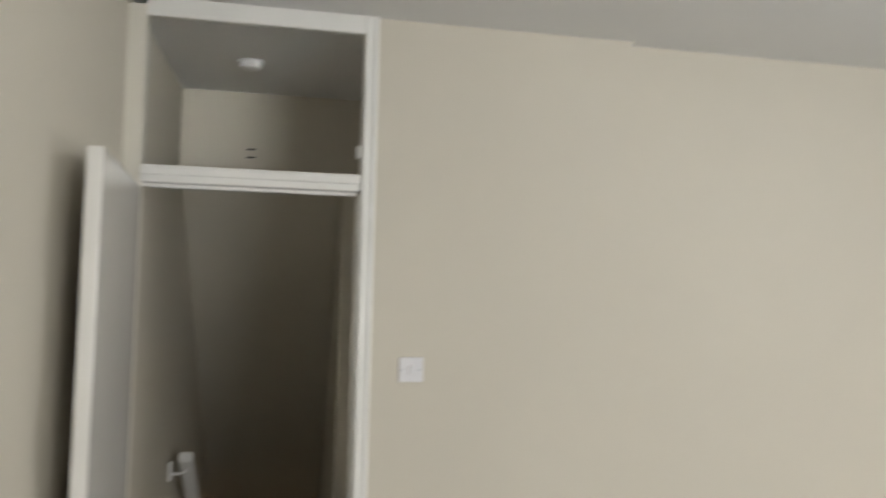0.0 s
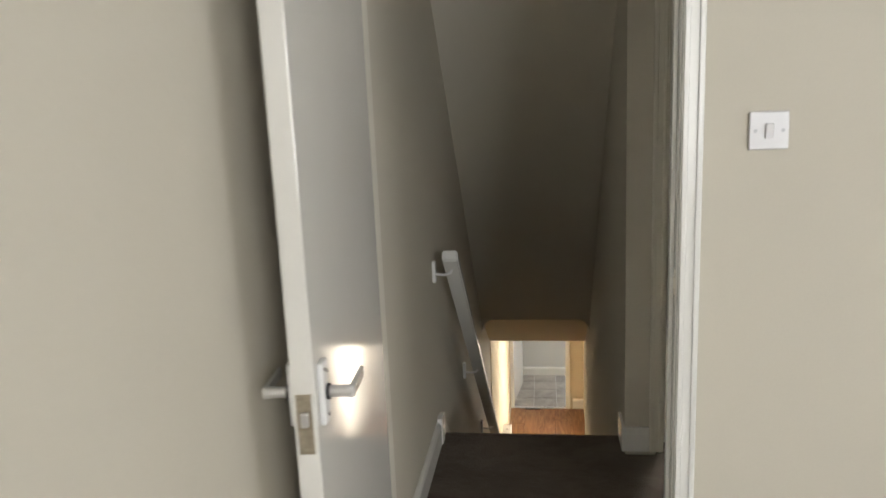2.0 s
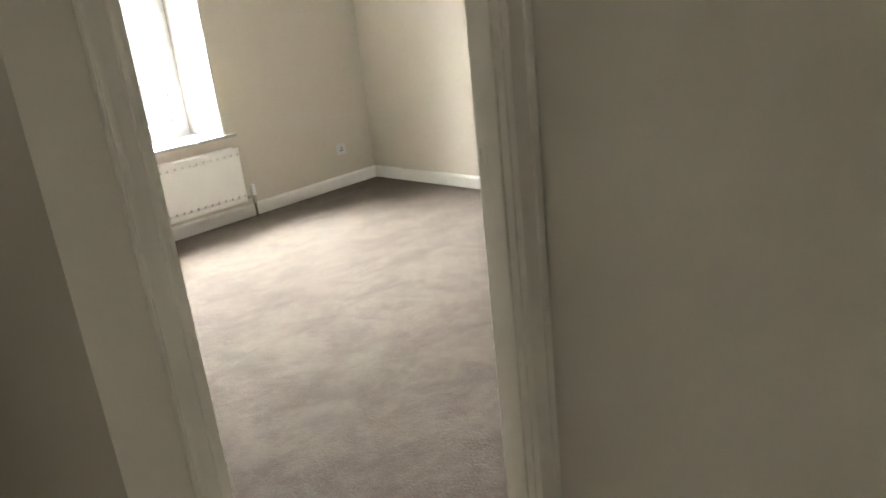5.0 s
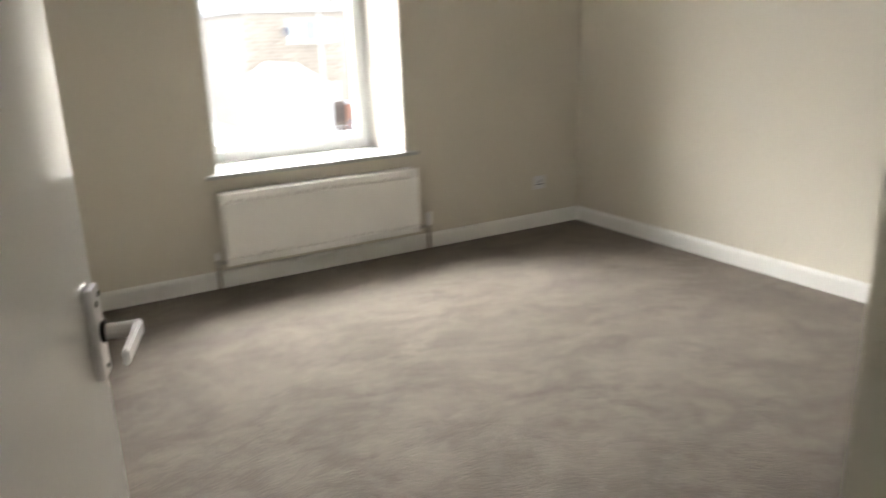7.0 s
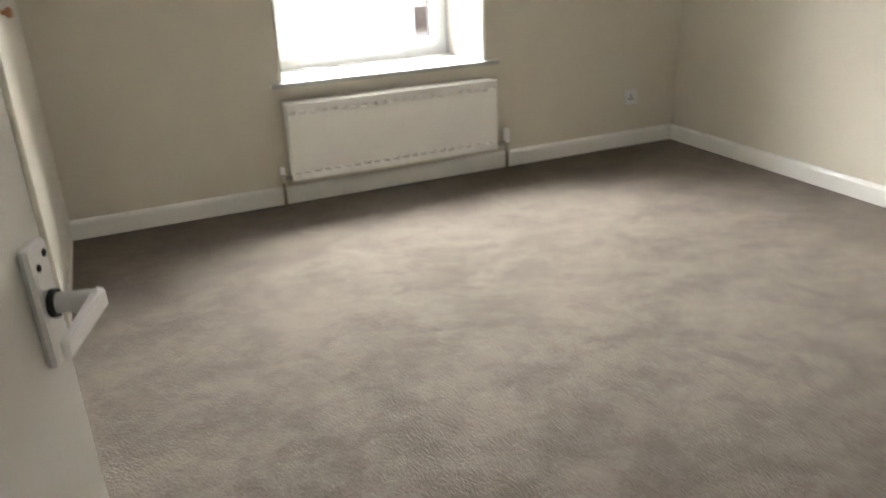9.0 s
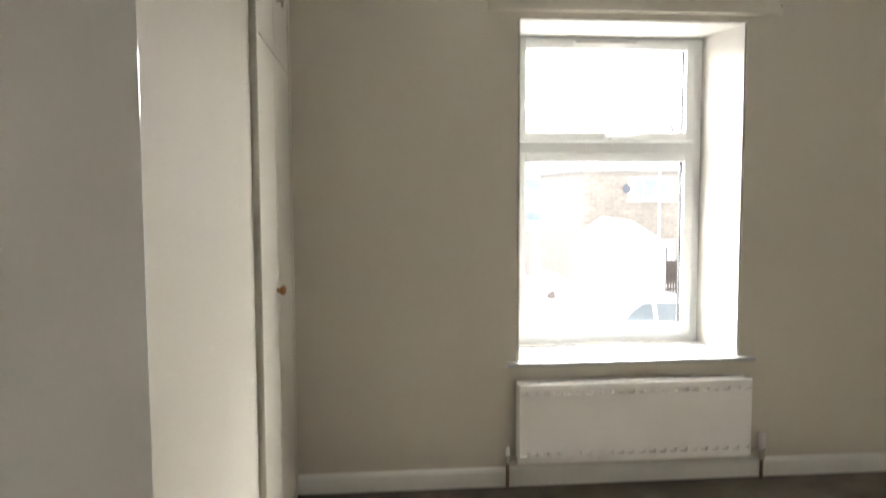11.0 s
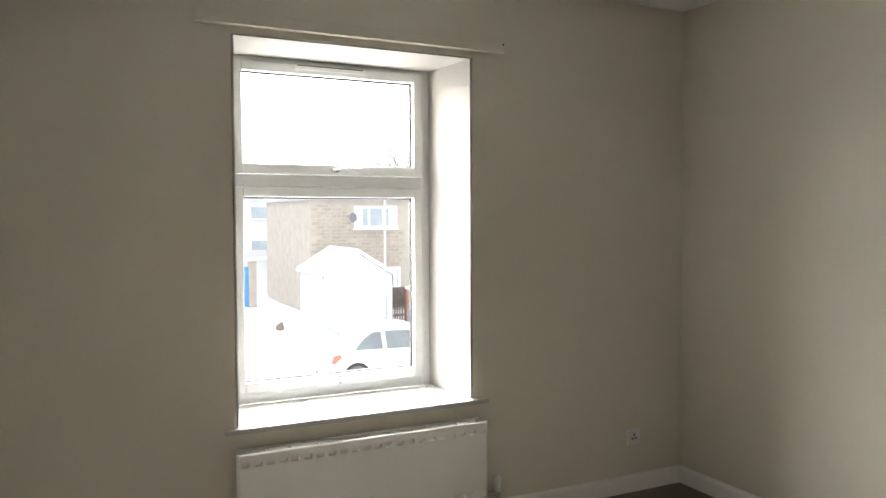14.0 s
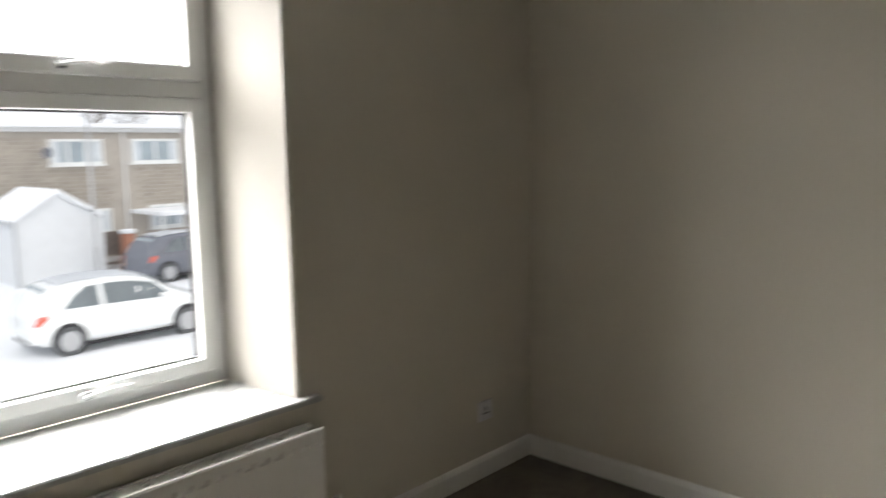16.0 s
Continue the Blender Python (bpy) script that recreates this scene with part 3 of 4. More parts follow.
def door_leaf(name, hinge, edge, width, height, label, plate_mat, lever_z, half):
    """A flush door; its seen face runs from the hinge to the edge, the thickness lies on the far side."""
    h, e = Vector((*hinge, 0)), Vector((*edge, 0))
    along = (e - h).normalized()
    out = Vector((0, 0, 1)).cross(along)
    if out.x < 0:
        out = -out
    m = Matrix((along.to_4d(), out.to_4d(), Vector((0, 0, 1, 0)), Vector((0, 0, 0, 1)))).transposed()
    m.translation = h
    m[3][3] = 1
    for k in range(3):
        m[3][k] = 0
    door = thing(name, hinge + (0,), label, "door", "", "structure")
    bm = turned(one(0.0, -0.037, 0.012, width, 0.0, height, bevel=0.0022), m)
    leaf = part("leaf", bm, DOOR_PAINT, door)
    back = -along
    side = Matrix((back.to_4d(), out.to_4d(), Vector((0, 0, 1, 0)), Vector((0, 0, 0, 1)))).transposed()
    side[3][0] = side[3][1] = side[3][2] = 0
    side[3][3] = 1
    side.translation = h + along * (width - 0.036) + Vector((0, 0, lever_z))
    lever_set(leaf, side, plate_mat, CHROME, half)
    other = Matrix((back.to_4d(), (-out).to_4d(), Vector((0, 0, 1, 0)), Vector((0, 0, 0, 1)))).transposed()
    other[3][0] = other[3][1] = other[3][2] = 0
    other[3][3] = 1
    other.translation = h + along * (width - 0.036) - out * 0.037 + Vector((0, 0, lever_z))
    lever_set(leaf, other, plate_mat, CHROME, half)
    z = lever_z - 0.03
    part("latch_plate", turned(boxes((width - 0.0005, -0.031, z - 0.06, width + 0.0012, -0.007, z + 0.04)), m), BRASS, leaf, "worn chipped brass latch plate")
    part("latch", turned(boxes((width + 0.001, -0.025, z - 0.012, width + 0.010, -0.012, z + 0.012), bevel=0.003), m), CHROME, leaf)
    for z in (0.22, 1.75):
        part("hinge", turned(tube(bmesh.new(), [(-0.002, -0.041, z - 0.045), (-0.002, -0.041, z + 0.045)], 0.006, 8), m), GLOSS, leaf, "painted butt hinge")
    return door


door_leaf("door_1", (-0.281, 3.276), (-0.224, 2.55), 0.728, 1.985, "white satin flush door standing wide open against the wall", PLASTIC, 1.045, 0.052)
door_leaf("door_2", (0.632, 4.53), (0.825, 5.125), 0.635, 1.985, "white satin flush bedroom door standing open into the room", CHROME, 0.937, 0.057)

# ---- window ----
win = thing("window_1", (2.2, 8.43, 0.6), "white upvc window with a top light over a fixed pane", "window", "", "structure")
FX0, FX1, FZ0, FZ1 = 1.692, 2.715, 0.597, 2.20
fr = part("window_frame", boxes((FX0, 8.395, FZ0, 1.727, 8.47, FZ1), (2.668, 8.395, FZ0, FX1, 8.47, FZ1), (1.727, 8.395, FZ0, 2.668, 8.47, 0.648), (1.727, 8.395, 2.170, 2.668, 8.47, FZ1), (1.727, 8.395, 1.599, 2.668, 8.47, 1.655), bevel=0.004), UPVC, win)


def sash(x0, x1, z0, z1, g, lever_x):
    b = boxes((x0, 8.375, z0, x0 + g, 8.44, z1), (x1 - g, 8.375, z0, x1, 8.44, z1), (x0 + g, 8.375, z0, x1 - g, 8.44, z0 + g), (x0 + g, 8.375, z1 - g, x1 - g, 8.44, z1), bevel=0.005)
    s = part("sash", b, UPVC, win)
    gk = 0.006
    b = boxes((x0 + g - gk, 8.41, z0 + g - gk, x0 + g + gk, 8.43, z1 - g + gk), (x1 - g - gk, 8.41, z0 + g - gk, x1 - g + gk, 8.43, z1 - g + gk), (x0 + g, 8.41, z0 + g - gk, x1 - g, 8.43, z0 + g + gk), (x0 + g, 8.41, z1 - g - gk, x1 - g, 8.43, z1 - g + gk))
    part("gasket", b, BLACK, s)
    p = part("pane", one(x0 + g - 0.004, 8.418, z0 + g - 0.004, x1 - g + 0.004, 8.422, z1 - g + 0.004), WINDOW_GLASS, s)
    p.visible_shadow = False
    hz = z0 + g * 0.45
    h = part("handle", boxes((lever_x - 0.022, 8.362, hz - 0.012, lever_x + 0.022, 8.376, hz + 0.012), bevel=0.004), CHROME, s, "white and grey locking window handle")
    part("lock", rod((lever_x, 8.350, hz + 0.002), (lever_x, 8.363, hz + 0.002), 0.012), BLACK, h)
    bm = tube(bmesh.new(), [(lever_x - 0.012, 8.352, hz), (lever_x + 0.02, 8.344, hz + 0.008), (lever_x + 0.07, 8.342, hz + 0.014), (lever_x + 0.125, 8.344, hz + 0.010)], [0.011, 0.010, 0.008, 0.005], 10, 0.6)
    part("lever", bm, PLASTIC, h, smooth=True)


sash(1.729, 2.666, 1.657, 2.168, 0.047, 2.21)
sash(1.729, 2.666, 0.650, 1.597, 0.047, 2.215)
vent = part("trickle_vent", boxes((2.02, 8.366, 2.140, 2.36, 8.376, 2.164), bevel=0.003), PLASTIC, win, "white slim trickle vent")
part("slot", boxes((2.03, 8.3655, 2.157, 2.35, 8.367, 2.1615)), BLACK, vent)
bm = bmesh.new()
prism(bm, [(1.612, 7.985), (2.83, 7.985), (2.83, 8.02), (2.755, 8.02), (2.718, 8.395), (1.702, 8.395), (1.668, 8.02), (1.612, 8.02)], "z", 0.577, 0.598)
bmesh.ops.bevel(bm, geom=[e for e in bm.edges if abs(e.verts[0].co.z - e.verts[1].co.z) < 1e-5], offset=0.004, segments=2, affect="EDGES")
part("window_sill", bm, SILL, win, "white gloss painted window board, greyed in colour")
tagged(part("curtain_batten", one(1.525, 7.986, 2.222, 2.915, 8.0195, 2.266, bevel=0.002), WALL), "thin wooden curtain batten painted the wall's beige", "curtain batten")
tagged(part("wall_plug", rod((2.905, 7.983, 2.258), (2.905, 7.9865, 2.258), 0.004), DARK), "dark screw in the end of the batten", "screw")

# ---- wardrobe ----
ward = thing("built_in_wardrobe", (0.62, 7.45, 0.0), "ivory built-in wardrobe with four flush doors", "wardrobe")
W0, W1, WZ, SPLIT, MID = 6.965, 8.018, 2.46, 1.918, 7.47
part("frame", boxes((0.602, W0, 0.002, 0.636, W0 + 0.05, WZ), (0.602, 7.95, 0.002, 0.636, W1, WZ), (0.602, W0 + 0.05, WZ - 0.05, 0.636, 7.95, WZ), (0.602, W0 + 0.05, 0.002, 0.636, 7.95, 0.05), bevel=0.002), TRIM_OLD, ward)
# near-black sheet behind the doors, putting shade into their gaps
part("gap_backing", boxes((0.590, W0, 0.002, 0.602, W1, WZ)), DARK, ward)
part("fascia", boxes((0.602, W0, WZ, 0.622, W1, BCEIL), bevel=0.001), WALL, ward, "beige panel above the wardrobe doors")
part("bead", boxes((0.636, W0 - 0.012, 0.002, 0.646, W0 + 0.012, WZ + 0.012), (0.636, W0 + 0.012, WZ - 0.012, 0.646, W1, WZ + 0.012), bevel=0.003), TRIM_OLD, ward)


def wardrobe_door(y0, y1, z0, z1, kind, at):
    d = part("door", one(0.604, y0, z0, 0.632, y1, z1, bevel=0.003), TRIM_OLD, ward)
    if kind == "knob":
        bm = tube(bmesh.new(), [(0.632, at, 1.035), (0.642, at, 1.035), (0.648, at, 1.035), (0.660, at, 1.035), (0.666, at, 1.035)], [0.009, 0.008, 0.017, 0.019, 0.010], 14)
        part("knob", bm, PINE, d, "round varnished pine knob", smooth=True)
    elif kind == "bar":
        h = part("handle", rod((0.657, at, 2.11), (0.657, at, 2.27), 0.006), STEEL, d, "brushed steel bar handle")
        for z in (2.135, 2.245):
            part("standoff", rod((0.632, at, z), (0.657, at, z), 0.0045, 8), STEEL, h)
    return d


wardrobe_door(W0 + 0.053, MID - 0.002, SPLIT + 0.004, WZ - 0.053, "bar", MID - 0.09)
wardrobe_door(MID + 0.002, 7.947, SPLIT + 0.004, WZ - 0.053, "bar", MID + 0.09)
wardrobe_door(W0 + 0.053, MID - 0.002, 0.053, SPLIT - 0.004, "knob", MID - 0.05)
wardrobe_door(MID + 0.002, 7.947, 0.053, SPLIT - 0.004, "", 0)
part("lock", rod((0.631, MID - 0.045, 2.19), (0.634, MID - 0.045, 2.19), 0.008, 10), BLACK, ward, "small round lock")

# ---- radiators ----


def radiator(at, width, z0, z1, depth, channels, label, m):
    """A double panel radiator. Built along x with its front towards -y at y = 0, then turned by m."""
    rad = thing("radiator", at, label, "radiator")
    def panel(y, sign):
        bm = bmesh.new()
        pitch = width / channels
        xs, offs = [0.0], [0.004]
        for c in range(channels):
            x = c * pitch
            xs += [x + pitch * 0.16, x + pitch * 0.28, x + pitch * 0.72, x + pitch * 0.84]
            offs += [0.0, 1.0, 1.0, 0.0]
        xs.append(width)
        offs.append(0.004)
        h = z1 - z0
        zs = [0.0, 0.006, 0.034, 0.038, 0.050, 0.054, h - 0.054, h - 0.050, h - 0.038, h - 0.034, h - 0.006, h]
        rows = []
        for j, z in enumerate(zs):
            row = []
            for x, o in zip(xs, offs):
                deep = 0.011 if o == 1.0 and j in (3, 4, 7, 8) else 0.0
                edge = 0.004 if j in (0, 11) or x in (0.0, width) else 0.0
                row.append(bm.verts.new((x, y + deep + edge, z0 + z)))
            rows.append(row)
        for a, b in zip(rows, rows[1:]):
            for k in range(len(a) - 1):
                bm.faces.new((a[k], a[k + 1], b[k + 1], b[k]))
        rim = rows[0] + [r[-1] for r in rows[1:]] + rows[-1][-2::-1] + [r[0] for r in rows[-2:0:-1]]
        back = [bm.verts.new((v.co.x, y + 0.013, v.co.z)) for v in rim]
        for k in range(len(rim)):
            q = (k + 1) % len(rim)
            bm.faces.new((rim[k], rim[q], back[q], back[k]))
        bm.faces.new(back)
        return bm
    part("front_panel", turned(panel(0.0, 1), m), ENAMEL, rad)
    part("back_panel", turned(one(0.005, depth - 0.014, z0, width - 0.005, depth - 0.004, z1, bevel=0.003), m), ENAMEL, rad)
    bm = bmesh.new()
    n = int(width / 0.035)
    for k in range(n):
        x = 0.02 + k * (width - 0.05) / n
        box(bm, x, 0.011, z0 + 0.05, x + 0.004, depth - 0.015, z1 - 0.03)
    part("convector_fins", turned(bm, m), ENAMEL, rad)
    bm = boxes((0.006, 0.012, z1 - 0.012, width - 0.006, 0.030, z1 - 0.006), (0.006, depth - 0.032, z1 - 0.012, width - 0.006, depth - 0.013, z1 - 0.006))
    for k in range(int(width / 0.11)):
        box(bm, 0.006 + k * 0.11, 0.030, z1 - 0.012, 0.096 + k * 0.11, depth - 0.032, z1 - 0.006)
    part("top_grille", turned(bm, m), ENAMEL, rad)
    return rad


m = Matrix.Translation((1.654, 7.922, 0))
rad = radiator((2.22, 7.975, 0.125), 1.130, 0.134, 0.512, 0.088, 22, "white double panel radiator below the window", m)
for x in (1.85, 2.55):
    part("bracket", boxes((x, 8.008, 0.2, x + 0.03, 8.018, 0.45)), ENAMEL, rad)
v = part("valve", tube(bmesh.new(), [(2.862, 7.966, 0.10), (2.862, 7.966, 0.155)], 0.014, 12), STEEL, rad, "dark steel thermostatic radiator valve")
part("valve_head", tube(bmesh.new(), [(2.862, 7.966, 0.155), (2.862, 7.966, 0.16), (2.862, 7.966, 0.225), (2.862, 7.966, 0.232)], [0.013, 0.018, 0.018, 0.013], 14), PLASTIC, v, "white thermostat head")
part("tail", rod((2.785, 7.966, 0.15), (2.862, 7.966, 0.15), 0.011), STEEL, v)
part("pipe", rod((2.862, 7.966, 0.001), (2.862, 7.966, 0.105), 0.0085), COPPER, rad, "tarnished copper pipe")
v = part("valve", tube(bmesh.new(), [(1.612, 7.966, 0.125), (1.612, 7.966, 0.168)], 0.011, 12), STEEL, rad, "dark steel lockshield valve")
part("valve_cap", tube(bmesh.new(), [(1.612, 7.966, 0.168), (1.612, 7.966, 0.20), (1.612, 7.966, 0.204)], [0.012, 0.010, 0.006], 12), PLASTIC, v, "white plastic cap")
part("tail", rod((1.612, 7.966, 0.147), (1.655, 7.966, 0.147), 0.010), STEEL, v)
part("pipe", rod((1.612, 7.966, 0.001), (1.612, 7.966, 0.128), 0.0085), COPPER, rad, "tarnished copper pipe")

m = Matrix(((0, -1, 0, -0.232), (-1, 0, 0, 8.66), (0, 0, 1, 0), (0, 0, 0, 1)))
rad2 = radiator((-0.28, 8.2, LOW), 0.92, LOW + 0.15, LOW + 0.76, 0.09, 18, "white double panel radiator along the lower hall wall", m)
for y in (7.95, 8.4):
    part("bracket", boxes((-0.339, y, LOW + 0.2, -0.318, y + 0.03, LOW + 0.7)), ENAMEL, rad2)
for yy in (7.72, 8.68):
    part("pipe", rod((-0.28, yy, LOW + 0.001), (-0.28, yy, LOW + 0.18), 0.009), COPPER, rad2)
bm = bmesh.new()
bmesh.ops.create_icosphere(bm, subdivisions=3, radius=1.0)
for v in bm.verts:
    n = noise.noise(v.co * 2.3) * 0.35 + noise.noise(v.co * 5.0) * 0.18
    v.co = Vector((-0.262 + v.co.x * 0.052 * (1 + n), 8.06 + v.co.y * 0.062 * (1 + n), LOW + 0.757 + 0.03 + v.co.z * 0.03 * (1 + n)))
tagged(part("cloth", bm, BLUE_CLOTH, smooth=True), "crumpled blue cloth lying on the hall radiator", "cloth")

# ---- handrail ----
rail = thing("handrail", (-0.29, 4.5, 0.80), "white painted wall handrail going down beside the stairs", "handrail")
SL = RISE / GOING
bm = bmesh.new()
L = 2.75
prism(bm, [(4.50, 0.868), (4.50 + L, 0.868 - L * SL), (4.50 + L, 0.815 - L * SL), (4.50, 0.822)], "x", -0.292, -0.226)
bmesh.ops.bevel(bm, geom=list(bm.edges), offset=0.006, segments=2, affect="EDGES")
part("rail", bm, GLOSS, rail)
for k, y in enumerate((4.565, 5.55, 6.50)):
    z = 0.825 - (y - 4.50) * SL
    b = part("bracket", boxes((XL + 0.001, y - 0.017, z - 0.055, XL + 0.016, y + 0.017, z + 0.035), bevel=0.004), PLASTIC, rail, "white wall plate and curved arm")
    bm = tube(bmesh.new(), [(XL + 0.014, y, z - 0.02), (XL + 0.05, y, z - 0.024), (XL + 0.078, y, z - 0.016), (XL + 0.088, y, z + 0.005), (XL + 0.088, y, z + 0.03)], 0.0055, 8)
    part("arm", bm, PLASTIC, b, smooth=True)

# ---- small fittings ----
sw = thing("light_switch", (0.636, 3.30, 1.387), "white single rocker light switch on the beige wall", "light switch")
plate = part("plate", one(0.593, 3.290, 1.344, 0.679, 3.2995, 1.430, bevel=0.003), SWITCH_PLASTIC, sw)
part("rocker", turned(one(-0.009, -0.006, -0.016, 0.009, 0.004, 0.016, bevel=0.002), pose(0.636, 3.289, 1.387, 5, 0, 0)), SWITCH_PLASTIC, sw, "grey shaded rocker")
for x in (0.606, 0.666):
    part("screw", rod((x, 3.2885, 1.387), (x, 3.2905, 1.387), 0.004, 8), GREY_PLASTIC, sw)
so = thing("wall_socket", (3.722, 8.02, 0.294), "white single wall socket above the skirting", "socket")
part("plate", one(3.679, 8.010, 0.251, 3.765, 8.0195, 0.337, bevel=0.003), SWITCH_PLASTIC, so)
part("switch", one(3.744, 8.006, 0.30, 3.755, 8.011, 0.322, bevel=0.001), SWITCH_PLASTIC, so)
for x, z, w, h in ((3.722, 0.303, 0.004, 0.009), (3.711, 0.283, 0.007, 0.004), (3.733, 0.283, 0.007, 0.004)):
    part("pin_hole", boxes((x - w, 8.0092, z - h, x + w, 8.0105, z + h)), BLACK, so)
rose = thing("ceiling_rose", (0.01, 3.95, CEIL), "small round white detector on the landing ceiling", "smoke detector")
part("base", tube(bmesh.new(), [(0.01, 3.95, CEIL - 0.001), (0.01, 3.95, CEIL - 0.012)], 0.055, 24), PLASTIC, rose)
part("cover", tube(bmesh.new(), [(0.01, 3.95, CEIL - 0.012), (0.01, 3.95, CEIL - 0.028), (0.01, 3.95, CEIL - 0.036)], [0.05, 0.046, 0.03], 24), PLASTIC, rose, smooth=True)
vn = thing("wall_vent", (-0.01, 4.485, 2.33), "pale slotted vent on the wall over the stairs", "vent")
part("plate", one(-0.035, 4.477, 2.285, 0.02, 4.4845, 2.372, bevel=0.002), WALL, vn)
for z in (2.305, 2.345):
    part("slot", boxes((-0.028, 4.4755, z - 0.004, 0.013, 4.478, z + 0.004)), BLACK, vn)

# lower hall joinery
fr3 = thing("door_frame_3", (0.05, 10.8, LOW), "white door frame round the tiled room's doorway", "door frame", "", "structure")
part("architrave", boxes((XL + 0.008, 10.775, LOW, -0.295, 10.798, -0.56), bevel=0.003), GLOSS, fr3)
part("architrave", boxes((0.372, 10.775, LOW, 0.43, 10.798, -0.56), bevel=0.003), GLOSS, fr3)
part("architrave", boxes((-0.295, 10.775, -0.62, 0.372, 10.798, -0.56), bevel=0.003), GLOSS, fr3)
part("threshold_strip", one(-0.295, 10.78, LOW, 0.372, 10.82, LOW + 0.006, bevel=0.002), CHROME, fr3)
fr4 = thing("door_frame_4", (0.6, 9.5, LOW), "white architrave round the lower hall's side doorway", "door frame", "", "structure")
part("architrave", boxes((0.574, 9.93, LOW, 0.599, 10.0, -0.5), bevel=0.003), GLOSS, fr4)
part("architrave", boxes((0.574, 8.94, LOW, 0.599, 9.01, -0.5), bevel=0.003), GLOSS, fr4)
part("architrave", boxes((0.574, 9.01, -0.56, 0.599, 9.93, -0.5), bevel=0.003), GLOSS, fr4)
d3 = thing("door_3", (-0.31, 10.92, LOW), "white painted door standing open into the tiled room", "door", "", "structure")
bm = turned(one(0, 0, LOW + 0.01, 0.70, 0.035, LOW + 1.98, bevel=0.002), pose(-0.30, 10.93, 0, 0, 0, 82))
lf = part("leaf", bm, DOOR_PAINT, d3)
part("lock", turned(one(0.62, -0.012, LOW + 0.93, 0.66, 0, LOW + 1.06, bevel=0.003), pose(-0.30, 10.93, 0, 0, 0, 82)), DARK, lf, "dark lever handle plate")

# laminate boards and stone tiles, one by one
board = bmesh.new()
box(board, -0.0945, -0.62, 0, 0.0945, 0.62, 0.008)
bme = bpy.data.meshes.new("board")
board.to_mesh(bme)
bme.materials.append(OAK)
low_floor = bpy.data.objects["floor_lower_hall"]
for c in range(5):
    for r in range(4):
        y = 7.4 + r * 1.243 + (c * 0.43) % 1.2 - 0.2
        y0, y1 = max(7.51, y - 0.62), min(10.78, y + 0.62)
        if y1 - y0 < 0.05:
            continue
        ob = new("board", bme)
        x = XL + 0.096 + c * 0.1905
        ob.location = (x, (y0 + y1) / 2, LOW - 0.008)
        ob.scale = (1, (y1 - y0) / 1.24, 1)
        ob.parent = low_floor
tile_me = bpy.data.meshes.new("tile")
bm = bmesh.new()
box(bm, -0.148, -0.148, 0, 0.148, 0.148, 0.008)
bm.to_mesh(tile_me)
bm.free()
board.free()
tile_me.materials.append(STONE)
for i in range(6):
    for j in range(4):
        ob = new("tile", tile_me)
        ob.location = (XL + 0.15 + i * 0.302, 10.97 + j * 0.302, LOW - 0.008)
        ob.parent = bpy.data.objects["floor_tiled_room"]

# ---- the street in snow ----
G = -2.7
bm = bmesh.new()
xs = [-2000, -400, -120] + [-60 + 4 * k for k in range(46)] + [180, 400, 2000]
ys = [-2000, -200, -20, 8] + [12 + 3 * k for k in range(40)] + [160, 400, 2000]
grid = [[bm.verts.new((x, y, G + (0.05 * noise.noise(Vector((x * 0.25, y * 0.25, 0))) if 14 < y < 120 and abs(x) < 100 else 0.0))) for x in xs] for y in ys]
for a, b in zip(grid, grid[1:]):
    for k in range(len(xs) - 1):
        bm.faces.new((a[k], a[k + 1], b[k + 1], b[k]))
structure("ground", bm, SNOW, "snow-covered yard and parking ground reaching far off", "ground")


def loft(stations, close=True):
    """A skin through rings of points, one ring a station."""
    bm = bmesh.new()
    rings = [[bm.verts.new(p) for p in ring] for ring in stations]
    for a, b in zip(rings, rings[1:]):
        for k in range(len(a)):
            bm.faces.new((a[k], a[(k + 1) % len(a)], b[(k + 1) % len(b)], b[k]))
    if close:
        bm.faces.new(rings[0][::-1])
        bm.faces.new(rings[-1])
    return bm


